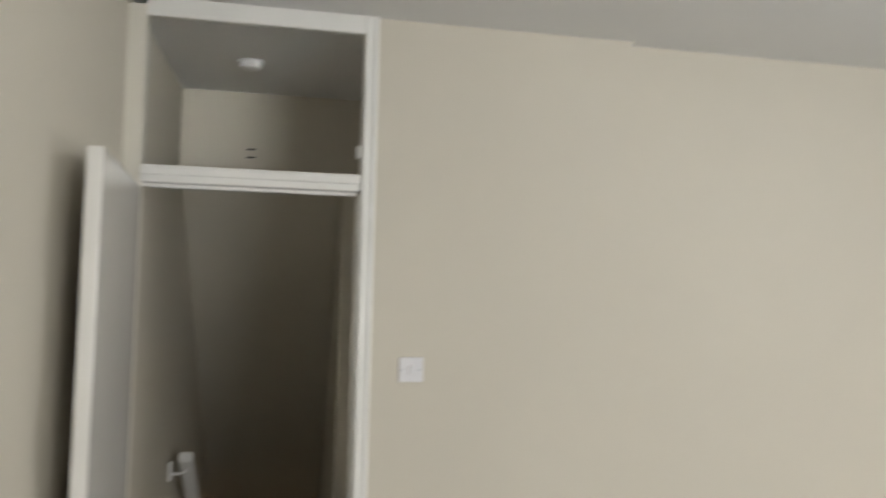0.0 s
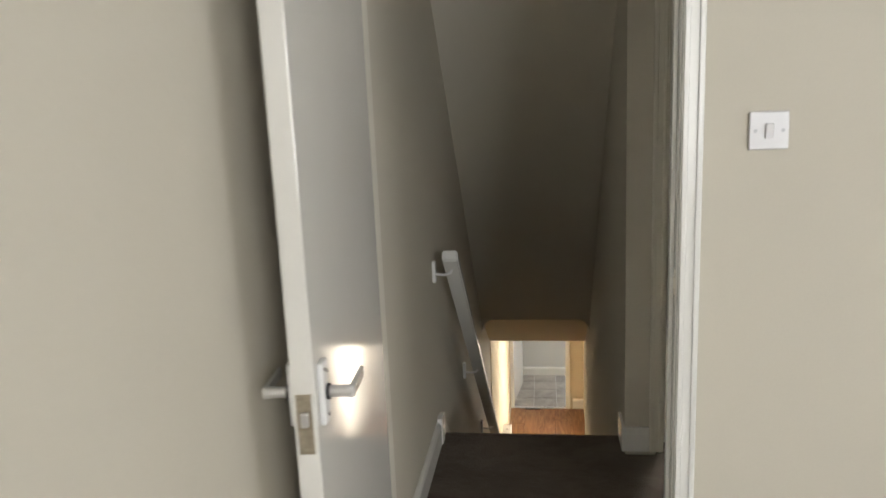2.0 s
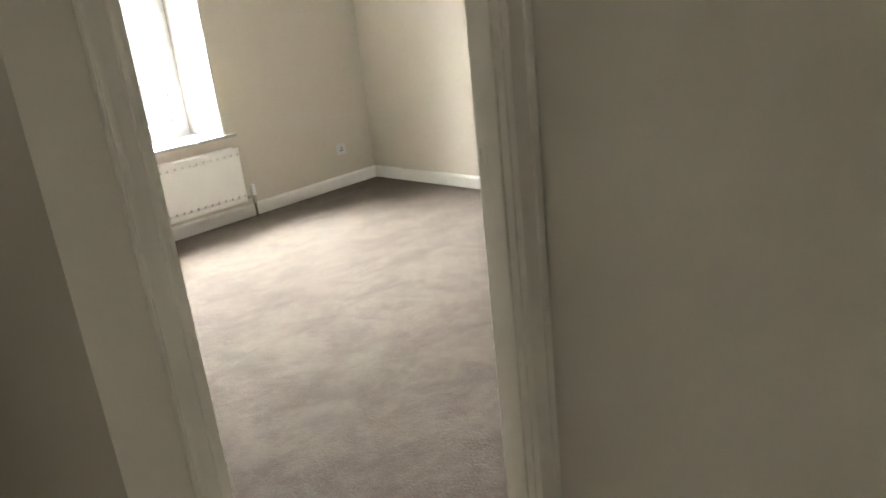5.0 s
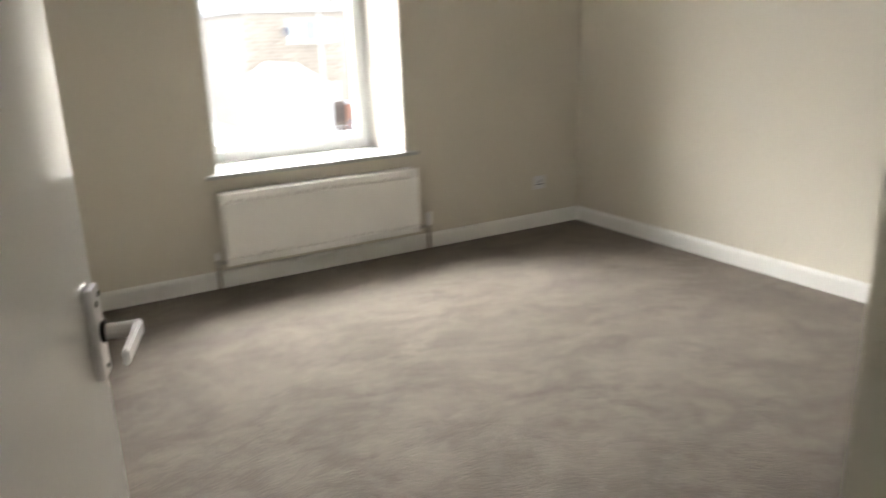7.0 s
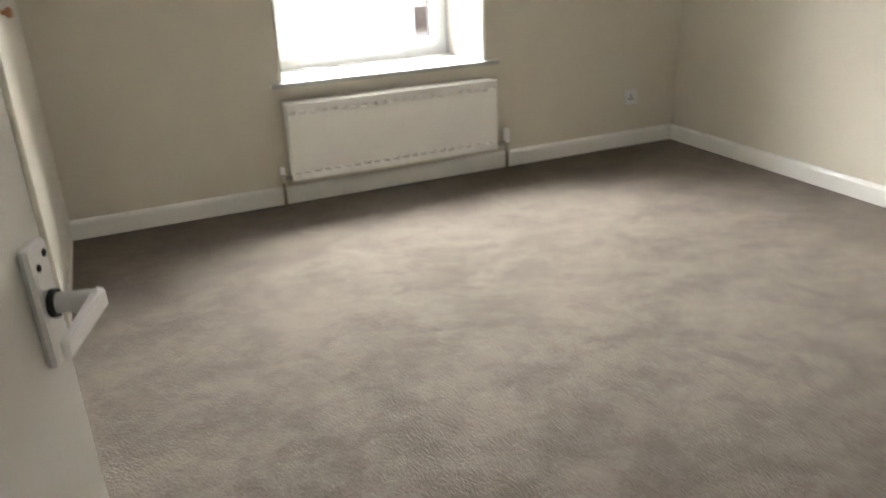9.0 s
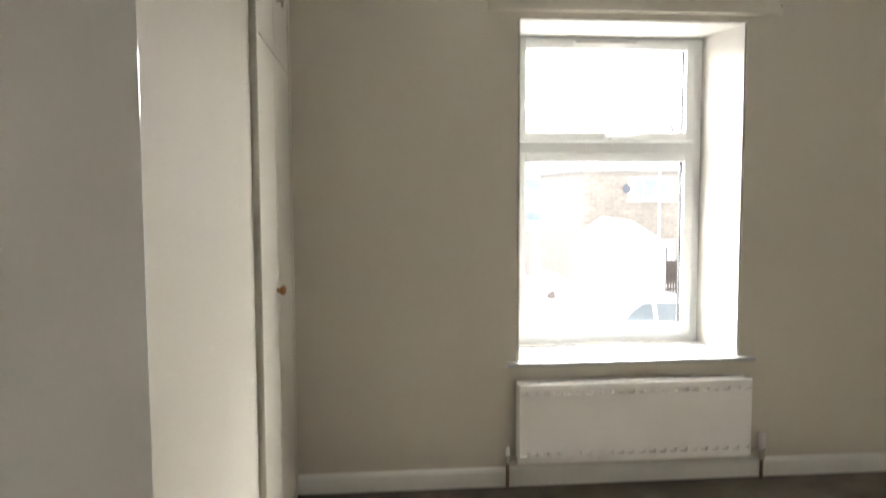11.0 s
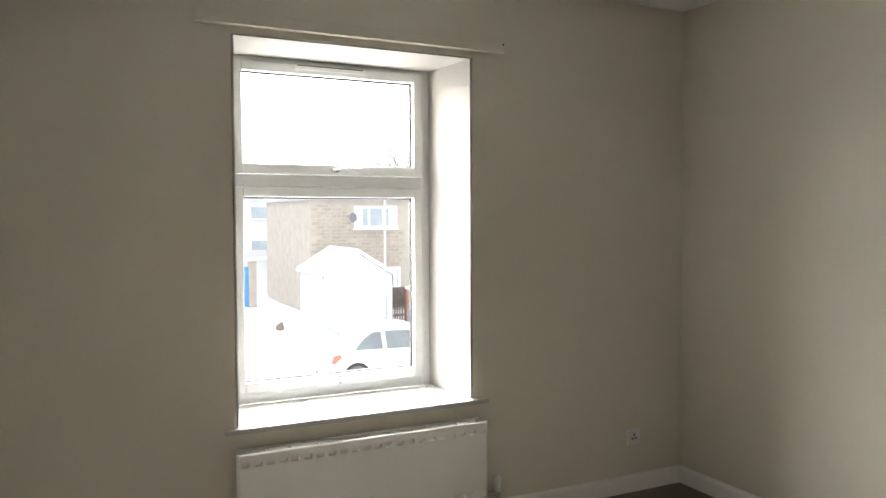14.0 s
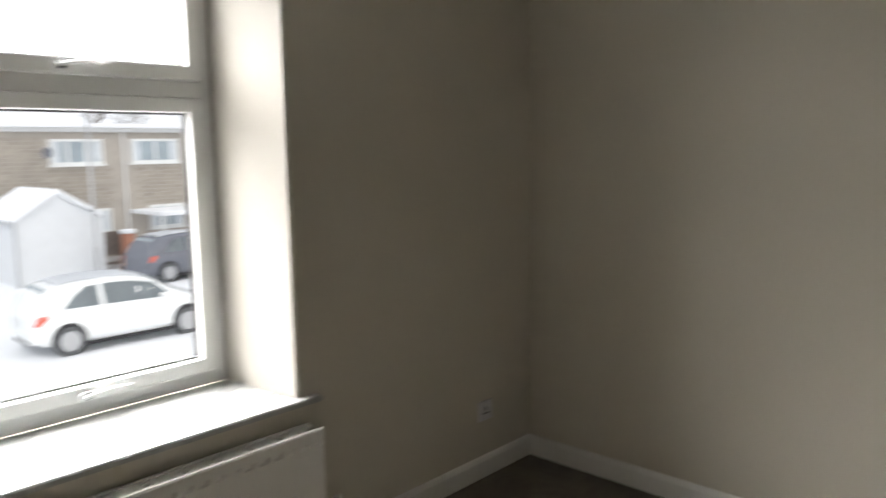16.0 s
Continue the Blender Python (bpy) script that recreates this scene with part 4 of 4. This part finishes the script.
def car(at, turn, paint, label, snow_label, lens):
    """A small three-door hatchback; its tail at x = 0, its nose towards +x, wheels on z = 0."""
    m = Matrix.Translation(at) @ Matrix.Rotation(radians(turn), 4, "Z")
    # station: x, sill height, belt height, roof height, half widths at sill, belt, roof
    S = [(0.00, 0.42, 0.72, 0.76, 0.62, 0.66, 0.60), (0.05, 0.32, 0.86, 0.95, 0.74, 0.76, 0.60), (0.18, 0.24, 0.92, 1.22, 0.81, 0.80, 0.58),
         (0.42, 0.22, 0.94, 1.40, 0.84, 0.84, 0.58), (0.80, 0.20, 0.94, 1.475, 0.85, 0.85, 0.60), (1.50, 0.18, 0.93, 1.50, 0.85, 0.855, 0.61),
         (2.10, 0.18, 0.92, 1.47, 0.85, 0.855, 0.60), (2.55, 0.19, 0.91, 1.34, 0.85, 0.85, 0.58), (2.95, 0.20, 0.92, 1.10, 0.85, 0.84, 0.62),
         (3.20, 0.22, 0.91, 0.965, 0.84, 0.82, 0.66), (3.60, 0.24, 0.82, 0.87, 0.82, 0.78, 0.60), (3.88, 0.28, 0.68, 0.73, 0.74, 0.70, 0.54), (4.0, 0.36, 0.55, 0.58, 0.58, 0.56, 0.45)]

    def ring(s):
        x, a, b, r, wa, wb, wr = s
        half = [(wa * 0.88, a), (wa, a + 0.12), (wb + 0.012, (a + b) * 0.55), (wb, b), (wr + (wb - wr) * 0.15, b + (r - b) * 0.82), (wr * 0.86, r - 0.012), (wr * 0.45, r)]
        return [Vector((x, y, z)) for y, z in half] + [Vector((x, -y, z)) for y, z in reversed(half)]

    def at_x(x):
        for p, q in zip(S, S[1:]):
            if p[0] <= x <= q[0]:
                f = (x - p[0]) / (q[0] - p[0])
                return tuple(u + (v - u) * f for u, v in zip(p, q))

    root = thing("car", at, label, "car", "parked cars")
    fine = []
    for p, q in zip(S, S[1:]):
        for k in range(3):
            fine.append(tuple(u + (v - u) * k / 3 for u, v in zip(p, q)))
    fine.append(S[-1])
    body = part("body", turned(loft([ring(s) for s in fine]), m), paint, root, smooth=True)
    for side in (1, -1):
        def pane_points(x_list, low, high):
            rows = []
            for x in x_list:
                s = at_x(x)
                _, a, b, r, wa, wb, wr = s
                col = []
                for f in (low, high):
                    z = b + (r - b) * f
                    y = wb + (wr + (wb - wr) * 0.15 - wb) * (f / 0.82)
                    col.append((x, side * (y + 0.012), z))
                rows.append(col)
            return rows

        def pane_mesh(rows):
            bm = bmesh.new()
            vs = [[bm.verts.new(p) for p in c] for c in rows]
            for a, b in zip(vs, vs[1:]):
                if (a[0].co - a[1].co).length < 1e-4:
                    bm.faces.new((a[0], b[0], b[1]))
                else:
                    bm.faces.new((a[0], b[0], b[1], a[1]))
            bmesh.ops.solidify(bm, geom=bm.faces[:], thickness=0.006)
            return bm

        rows = pane_points([1.42, 1.7, 2.0, 2.3, 2.55], 0.06, 0.80)
        last = pane_points([2.82], 0.06, 0.30)
        part("side_window", turned(pane_mesh(rows + last), m), CAR_GLASS, body, "dark front side window")
        rows = pane_points([0.62], 0.06, 0.12) + pane_points([0.85], 0.06, 0.52) + pane_points([1.10, 1.32], 0.06, 0.78)
        part("side_window", turned(pane_mesh(rows), m), CAR_GLASS, body, "dark rear side window")
        for x in (0.66, 3.20):
            arch = tube(bmesh.new(), [(x, side * 0.800, 0.34), (x, side * 0.868, 0.34)], 0.345, 28)
            part("wheel_arch", turned(arch, m), BLACK, body)
            w = part("wheel", turned(tube(bmesh.new(), [(x, side * 0.70, 0.305), (x, side * 0.72, 0.305), (x, side * 0.865, 0.305), (x, side * 0.885, 0.305)], [0.28, 0.303, 0.303, 0.27], 28), m), TYRE, root, "black tyre greyed for haze")
            rim = part("rim", turned(tube(bmesh.new(), [(x, side * 0.872, 0.305), (x, side * 0.888, 0.305), (x, side * 0.893, 0.305)], [0.215, 0.205, 0.19], 24), m), GREY_PLASTIC, w, "dark hub disc")
            bm = bmesh.new()
            for k in range(7):
                a = 2 * math.pi * k / 7
                q = bmesh.new()
                box(q, -0.022, 0.885 if side > 0 else -0.905, 0.03, 0.022, 0.905 if side > 0 else -0.885, 0.205)
                turned(q, Matrix.Translation((x, 0, 0.305)) @ Matrix.Rotation(a, 4, "Y"))
                tmp = bpy.data.meshes.new("spokes")
                q.to_mesh(tmp)
                q.free()
                bm.from_mesh(tmp)
                bpy.data.meshes.remove(tmp)
            part("spokes", turned(bm, m), GALVANISED, w, "pale grey wheel trim spokes")
        bm = bmesh.new()
        prism(bm, [(0.035, 0.70), (0.12, 0.68), (0.30, 0.83), (0.24, 0.90), (0.10, 0.86)], "y", side * 0.70, side * (0.835))
        part("tail_lamp", turned(bm, m), lens, root, "red tail lamp")
        part("mirror", turned(boxes((2.58, min(side * 0.86, side * 1.0), 0.93, 2.72, max(side * 0.86, side * 1.0), 1.05), bevel=0.03), m), paint, root)
        part("door_handle", turned(boxes((1.52, min(side * 0.855, side * 0.885), 0.80, 1.70, max(side * 0.855, side * 0.885), 0.83), bevel=0.008), m), paint, body)
        bm = bmesh.new()
        prism(bm, [(3.62, 0.62), (3.86, 0.58), (3.80, 0.68), (3.50, 0.80)], "y", side * 0.58, side * 0.79)
        part("headlight", turned(bm, m), FAR_GLASS, root, "clear headlight")
        part("sill_trim", turned(boxes((0.98, min(side * 0.80, side * 0.862), 0.17, 2.86, max(side * 0.80, side * 0.862), 0.23)), m), BLACK, body)
    part("rear_bumper", turned(boxes((-0.03, -0.70, 0.30, 0.10, 0.70, 0.50), bevel=0.04), m), paint, root)
    part("bumper_trim", turned(boxes((-0.035, -0.45, 0.26, 0.05, 0.45, 0.33), bevel=0.01), m), BLACK, root)
    bm = bmesh.new()
    prism(bm, [(0.085, 0.98), (0.36, 1.37), (0.35, 1.385), (0.075, 0.99)], "y", -0.50, 0.50)
    part("rear_window", turned(bm, m), CAR_GLASS, body, "dark rear window")
    bm = bmesh.new()
    prism(bm, [(2.66, 1.31), (3.12, 1.0), (3.13, 1.015), (2.67, 1.325)], "y", -0.56, 0.56)
    part("windscreen", turned(bm, m), CAR_GLASS, body, "dark windscreen")
    # snow lying on the roof and bonnet
    top = [ring(s)[5:9] for s in fine if 0.45 < s[0] < 2.5]
    bm = bmesh.new()
    rows = [[bm.verts.new(p + Vector((0, 0, 0.012 + 0.035 * (1 - abs(k - 1.5) / 2)))) for k, p in enumerate(r)] for r in top]
    for a, b in zip(rows, rows[1:]):
        for k in range(3):
            bm.faces.new((a[k], a[k + 1], b[k + 1], b[k]))
    bmesh.ops.solidify(bm, geom=bm.faces[:], thickness=0.03)
    part("roof_snow", turned(bm, m), SNOW, root, snow_label, smooth=True)
    return root


car((6.42, 22.7, G), -2, CAR_WHITE, "white three-door hatchback parked in the snow", "thin snow on the roof", LENS_RED)
car((11.9, 29.3, G), 4, CAR_GREY, "dark grey hatchback with a snow-covered roof", "thick snow on the roof", LENS_RED)

# shed
shed = thing("garden_shed", (10.4, 32.4, G), "white clad garden shed with snow on its gabled roof", "shed")
SX0, SX1, SY0, SY1, SE, SA = 9.12, 11.6, 31.2, 34.4, -0.62, 0.16
mid = (SX0 + SX1) / 2
bm = bmesh.new()
prism(bm, [(SX0, G - 0.02), (SX1, G - 0.02), (SX1, SE), (mid, SA), (SX0, SE)], "y", SY0, SY1)
walls = part("wall", bm, SHED, shed)
for k in range(11):
    x = SX0 + 0.06 + k * 0.236
    top = SE + (SA - SE) * (1 - abs(x + 0.11 - mid) / (mid - SX0)) - 0.08
    part("board", one(x, SY0 - 0.018, G + 0.02, x + 0.22, SY0 - 0.0005, top), SHED, walls)
for k in range(13):
    y = SY0 + 0.02 + k * 0.245
    part("board", one(SX0 - 0.018, y, G + 0.02, SX0 - 0.0005, y + 0.23, SE - 0.08), SHED, walls)
for s in (-1, 1):
    bm = bmesh.new()
    edge = mid + s * (mid - SX0 + 0.16)
    prism(bm, [(mid, SA + 0.02), (edge, SE - 0.07), (edge, SE + 0.03), (edge - s * 0.06, SE + 0.10), (mid, SA + 0.15)], "y", SY0 - 0.14, SY1 + 0.14)
    part("roof", bm, SNOW, shed, "snow-laden roof slope", smooth=True)
part("gutter", tube(bmesh.new(), [(SX0 - 0.14, SY0 - 0.1, SE - 0.06), (SX0 - 0.14, SY1 + 0.1, SE - 0.06)], 0.05, 8), GALVANISED, shed)
part("downpipe", rod((SX0 - 0.06, SY0 - 0.05, G), (SX0 - 0.06, SY0 - 0.05, SE - 0.1), 0.035, 8), GALVANISED, shed)

# flat-roofed houses across the yard
house = thing("terrace_house", (20, 40, G), "two-storey buff brick terrace with a snow-covered flat roof", "house")
HX0, HX1, HY0, HY1, HZ = 9.95, 34.0, 36.0, 44.0, 2.22
bm = bmesh.new()
box(bm, HX0, HY0, G - 0.02, HX1, HY1, HZ)
hw = part("wall", bm, BRICK, house)
part("roof", boxes((HX0 - 0.15, HY0 - 0.2, HZ, HX1 + 0.15, HY1 + 0.15, HZ + 0.16)), GALVANISED, house, "pale roof edge")
part("roof_snow", boxes((HX0 - 0.1, HY0 - 0.15, HZ + 0.16, HX1 + 0.1, HY1 + 0.1, HZ + 0.34), bevel=0.06), SNOW, house, "snow on the flat roof")


def house_window(x0, x1, z0, z1, lights):
    w = part("window", boxes((x0, HY0 - 0.06, z0, x0 + 0.1, HY0 + 0.05, z1), (x1 - 0.1, HY0 - 0.06, z0, x1, HY0 + 0.05, z1), (x0 + 0.1, HY0 - 0.06, z0, x1 - 0.1, HY0 + 0.05, z0 + 0.1), (x0 + 0.1, HY0 - 0.06, z1 - 0.1, x1 - 0.1, HY0 + 0.05, z1), *[(x0 + (x1 - x0) * k / lights - 0.045, HY0 - 0.06, z0 + 0.1, x0 + (x1 - x0) * k / lights + 0.045, HY0 + 0.05, z1 - 0.1) for k in range(1, lights)]), UPVC, house, "white framed window")
    part("pane", one(x0 + 0.05, HY0 - 0.03, z0 + 0.05, x1 - 0.05, HY0 - 0.015, z1 - 0.05), FAR_GLASS, w)
    part("sill", one(x0 - 0.05, HY0 - 0.12, z0 - 0.07, x1 + 0.05, HY0 + 0.02, z0, bevel=0.01), UPVC, w)
    for x in (x0 + 0.12, x1 - 0.40):
        part("curtain", one(x, HY0 - 0.034, z0 + 0.1, x + 0.26, HY0 - 0.031, z1 - 0.1), CURTAIN, w, "pale drawn-back curtain")


for px in (0.0, 8.6, 15.8):
    house_window(11.95 + px, 13.95 + px, 0.98, 1.96, 3)
    house_window(15.05 + px, 17.1 + px, 1.0, 1.97, 2)
    house_window(13.37 + px, 14.1 + px, -1.74, -0.76, 1)
    house_window(15.68 + px, 17.2 + px, -1.7, -0.74, 2)
part("satellite_dish", turned(tube(bmesh.new(), [(0, 0, 0), (0, 0.05, 0), (0, 0.10, 0)], [0.04, 0.16, 0.21], 16), pose(11.75, HY0 - 0.25, 1.45, 180, 0, 20)), CAR_GREY, house, "grey satellite dish")
part("dish_arm", rod((11.75, HY0, 1.45), (11.75, HY0 - 0.3, 1.45), 0.03, 6), GALVANISED, house)
for x in (14.75, 18.2, 23.4):
    part("downpipe", rod((x, HY0 - 0.06, G), (x, HY0 - 0.06, HZ), 0.05, 8), UPVC, house, "pale downpipe")
part("porch_roof", boxes((14.9, HY0 - 2.6, -1.02, 17.6, HY0, -0.86), bevel=0.03), SNOW, house, "snow-covered porch roof")
for x in (15.0, 17.5):
    part("porch_post", rod((x, HY0 - 2.5, G), (x, HY0 - 2.5, -1.0), 0.06, 8), UPVC, house)
# brick courses on the faces nearest the walk
cme = bpy.data.meshes.new("brick")
bm = bmesh.new()
box(bm, -0.21, -0.01, -0.06, 0.21, 0.008, 0.06)
bm.to_mesh(cme)
bm.free()
cme.materials.append(BRICK_FACE)
rng = random.Random(11)
openings = ((11.95, 13.95, 0.9, 1.96), (15.05, 17.1, 0.9, 1.97), (13.37, 14.1, -1.84, -0.76), (15.68, 17.2, -1.8, -0.74), (14.6, 14.9, -3, 3))
cells = [(HX0 + 0.3 + c * 0.45 + 0.225 * (k % 2), G + k * 0.15) for k in range(1, 32) for c in range(17)]
cells = [(x, z) for x, z in cells if not any(a - 0.3 < x < b + 0.3 and c - 0.15 < z < d + 0.12 for a, b, c, d in openings)]
for x, z in rng.sample(cells, min(290, len(cells))):
    ob = new("brick", cme)
    ob.location = Vector((x, HY0 - 0.004, z)) - origin(house)
    ob.parent = hw

# far terrace, its boundary wall, and the white wall beside the houses
far = thing("far_terrace", (16, 74, G), "pale distant terrace of houses behind a fence", "house")
part("wall", one(-30, 70, G - 0.02, 40, 78, 3.4), FAR_HAZE_WALL, far)
bm = bmesh.new()
prism(bm, [(69.6, 3.3), (74, 5.4), (78.4, 3.3)], "x", -30.3, 40.3)
part("roof", bm, SNOW, far, "snow-covered pitched roof")
for k in range(14):
    for z in (-1.6, 1.3):
        w = part("window", one(-27 + k * 4.6, 69.9, z, -25 + k * 4.6, 69.99, z + 1.2), UPVC, far)
        part("pane", one(-26.9 + k * 4.6, 69.87, z + 0.1, -25.1 + k * 4.6, 69.9, z + 1.1), FAR_GLASS, w)
part("chimney", one(31.0, 73.2, 4.6, 32.4, 74.4, 8.6), SLUSH_AND_HAZE, far, "pale chimney stack greyed for haze")
fence2 = thing("boundary_fence", (5, 60, G), "grey close-boarded fence across the far side", "fence")
for k in range(40):
    part("board", one(-12 + k * 0.9, 60.0, G - 0.03, -11.12 + k * 0.9, 60.05, -0.9), GALVANISED, fence2)
ww = thing("rendered_wall", (6.5, 46, G), "white rendered garden wall capped with snow", "garden wall")
part("wall", one(-6.0, 45.6, G - 0.03, 10.9, 45.85, -0.85), SHED, ww)
part("coping", boxes((-6.1, 45.5, -0.85, 10.95, 45.95, -0.68), bevel=0.04), SNOW, ww, "snow on the coping")

# a blue door beside a brick post
bd = thing("blue_gate", (7.6, 40, G), "bright blue painted gate hung on a grey brick post", "gate")
part("leaf", one(6.9, 39.95, G + 0.03, 8.15, 40.02, -0.80, bevel=0.01), BLUE, bd)
part("post", one(8.16, 39.85, G - 0.02, 8.52, 40.2, -0.55, bevel=0.02), BRICK, bd, "grey brown brick post")
part("post_snow", one(8.12, 39.82, -0.55, 8.56, 40.24, -0.43, bevel=0.04), SNOW, bd)

# lamp post, fence, pier, kerb and a snow heap
lp = thing("lamp_post", (11.25, 30.6, G), "slim grey steel lamp post", "lamp post")
part("pole", tube(bmesh.new(), [(11.25, 30.6, G), (11.25, 30.6, G + 1.1), (11.25, 30.6, G + 1.12), (11.25, 30.6, 3.6)], [0.075, 0.075, 0.05, 0.045], 12), GALVANISED, lp)
part("arm", rod((11.25, 30.6, 3.58), (11.25, 29.9, 3.68), 0.03, 8), GALVANISED, lp)
part("lantern", one(11.13, 29.3, 3.60, 11.37, 29.95, 3.74, bevel=0.04), GALVANISED, lp)
fn = thing("picket_fence", (12.2, 31.8, G), "dark weathered picket fence in front of the houses", "fence")
for k in range(8):
    part("picket", one(11.76 + k * 0.105, 31.78, G + 0.02, 11.83 + k * 0.105, 31.80, -1.30), FENCE, fn)
for z in (-2.4, -1.75, -1.45):
    part("rail", one(11.74, 31.80, z, 12.6, 31.84, z + 0.09), FENCE, fn)
part("panel", one(11.74, 31.86, -2.05, 12.6, 31.88, -1.26), FENCE, fn)
pr = thing("brick_pier", (12.75, 31.6, G), "red brick gate pier capped with snow", "gate pier")
bm = one(12.57, 31.45, G - 0.02, 12.93, 31.8, -1.36, bevel=0.01)
pier = part("shaft", bm, RED_BRICK, pr)
for k in range(15):
    off = 0.0 if k % 2 else 0.09
    for x in (12.575, 12.755):
        part("brick", one(x + 0.0, 31.440, G + 0.03 + k * 0.086, x + 0.165, 31.4505, G + 0.03 + k * 0.086 + 0.066), RED_BRICK, pier)
part("cap_snow", one(12.53, 31.41, -1.36, 12.97, 31.84, -1.22, bevel=0.05), SNOW, pr, "cap of snow")
kb = tagged(part("kerb", one(3.0, 31.0, G - 0.05, 8.05, 31.16, G + 0.12, bevel=0.02), SLUSH_AND_HAZE), "pale concrete kerb edge showing through the snow", "kerb")
bm = bmesh.new()
bmesh.ops.create_icosphere(bm, subdivisions=2, radius=1.0)
for v in bm.verts:
    n = noise.noise(v.co * 1.7) * 0.3
    v.co = Vector((7.75 + v.co.x * 0.16 * (1 + n), 32.3 + v.co.y * 0.22 * (1 + n), G + 0.08 + v.co.z * 0.22 * (1 + n) * (1 if v.co.z > 0 else 0.4)))
tagged(part("shrub", bm, BARK, smooth=True), "small dark bare shrub poking from the snow", "shrub")


def tree(at, height, spread, seed, label):
    """A bare winter tree with fine twigs, its crown a cloud of small clumps paled for haze."""
    rnd = random.Random(seed)
    root = thing("tree", at, label, "tree")
    base = Vector(at)
    trunk = bmesh.new()
    tube(trunk, [base + Vector((0, 0, -0.05)), base + Vector((0.05, 0.1, height * 0.3)), base + Vector((-0.1, 0, height * 0.6)), base + Vector((0, 0, height * 0.9))], [height * 0.03, height * 0.022, height * 0.014, height * 0.005], 8)
    tips = []
    for k in range(16):
        h = height * (0.35 + 0.5 * rnd.random())
        a = rnd.random() * 6.28
        p0 = base + Vector((0, 0, h))
        r = spread * (0.5 + 0.5 * rnd.random())
        p1 = p0 + Vector((math.cos(a) * r * 0.5, math.sin(a) * r * 0.5, r * 0.35))
        p2 = p0 + Vector((math.cos(a) * r, math.sin(a) * r, r * (0.5 + 0.4 * rnd.random())))
        tube(trunk, [p0, p1, p2], [height * 0.009, height * 0.006, height * 0.002], 5)
        tips += [p1, p2, (p1 + p2) / 2]
    part("trunk", trunk, BARK, root)
    crown = bmesh.new()
    for k in range(420):
        c = rnd.choice(tips) + Vector((rnd.gauss(0, 1), rnd.gauss(0, 1), rnd.gauss(0, 0.8))) * spread * 0.16
        s = spread * (0.03 + 0.05 * rnd.random())
        e = Euler((rnd.random() * 6, rnd.random() * 6, 0)).to_matrix()
        vs = [crown.verts.new(c + e @ Vector(q) * s) for q in ((-1, 0, 0), (0, -0.5, 0.2), (1, 0, 0), (0, 0.5, -0.2))]
        crown.faces.new(vs)
    # crown takes the slush grey to put haze into its colour
    part("crown", crown, SLUSH_AND_HAZE, root, "pale twiggy crown lightened for haze")


tree((24.0, 60.0, G), 9.6, 3.2, 5, "tall bare tree beyond the roofs, crown paled by haze")
tree((29.5, 66.0, G), 8.6, 2.6, 8, "bare tree beyond the roofs, crown paled by haze")
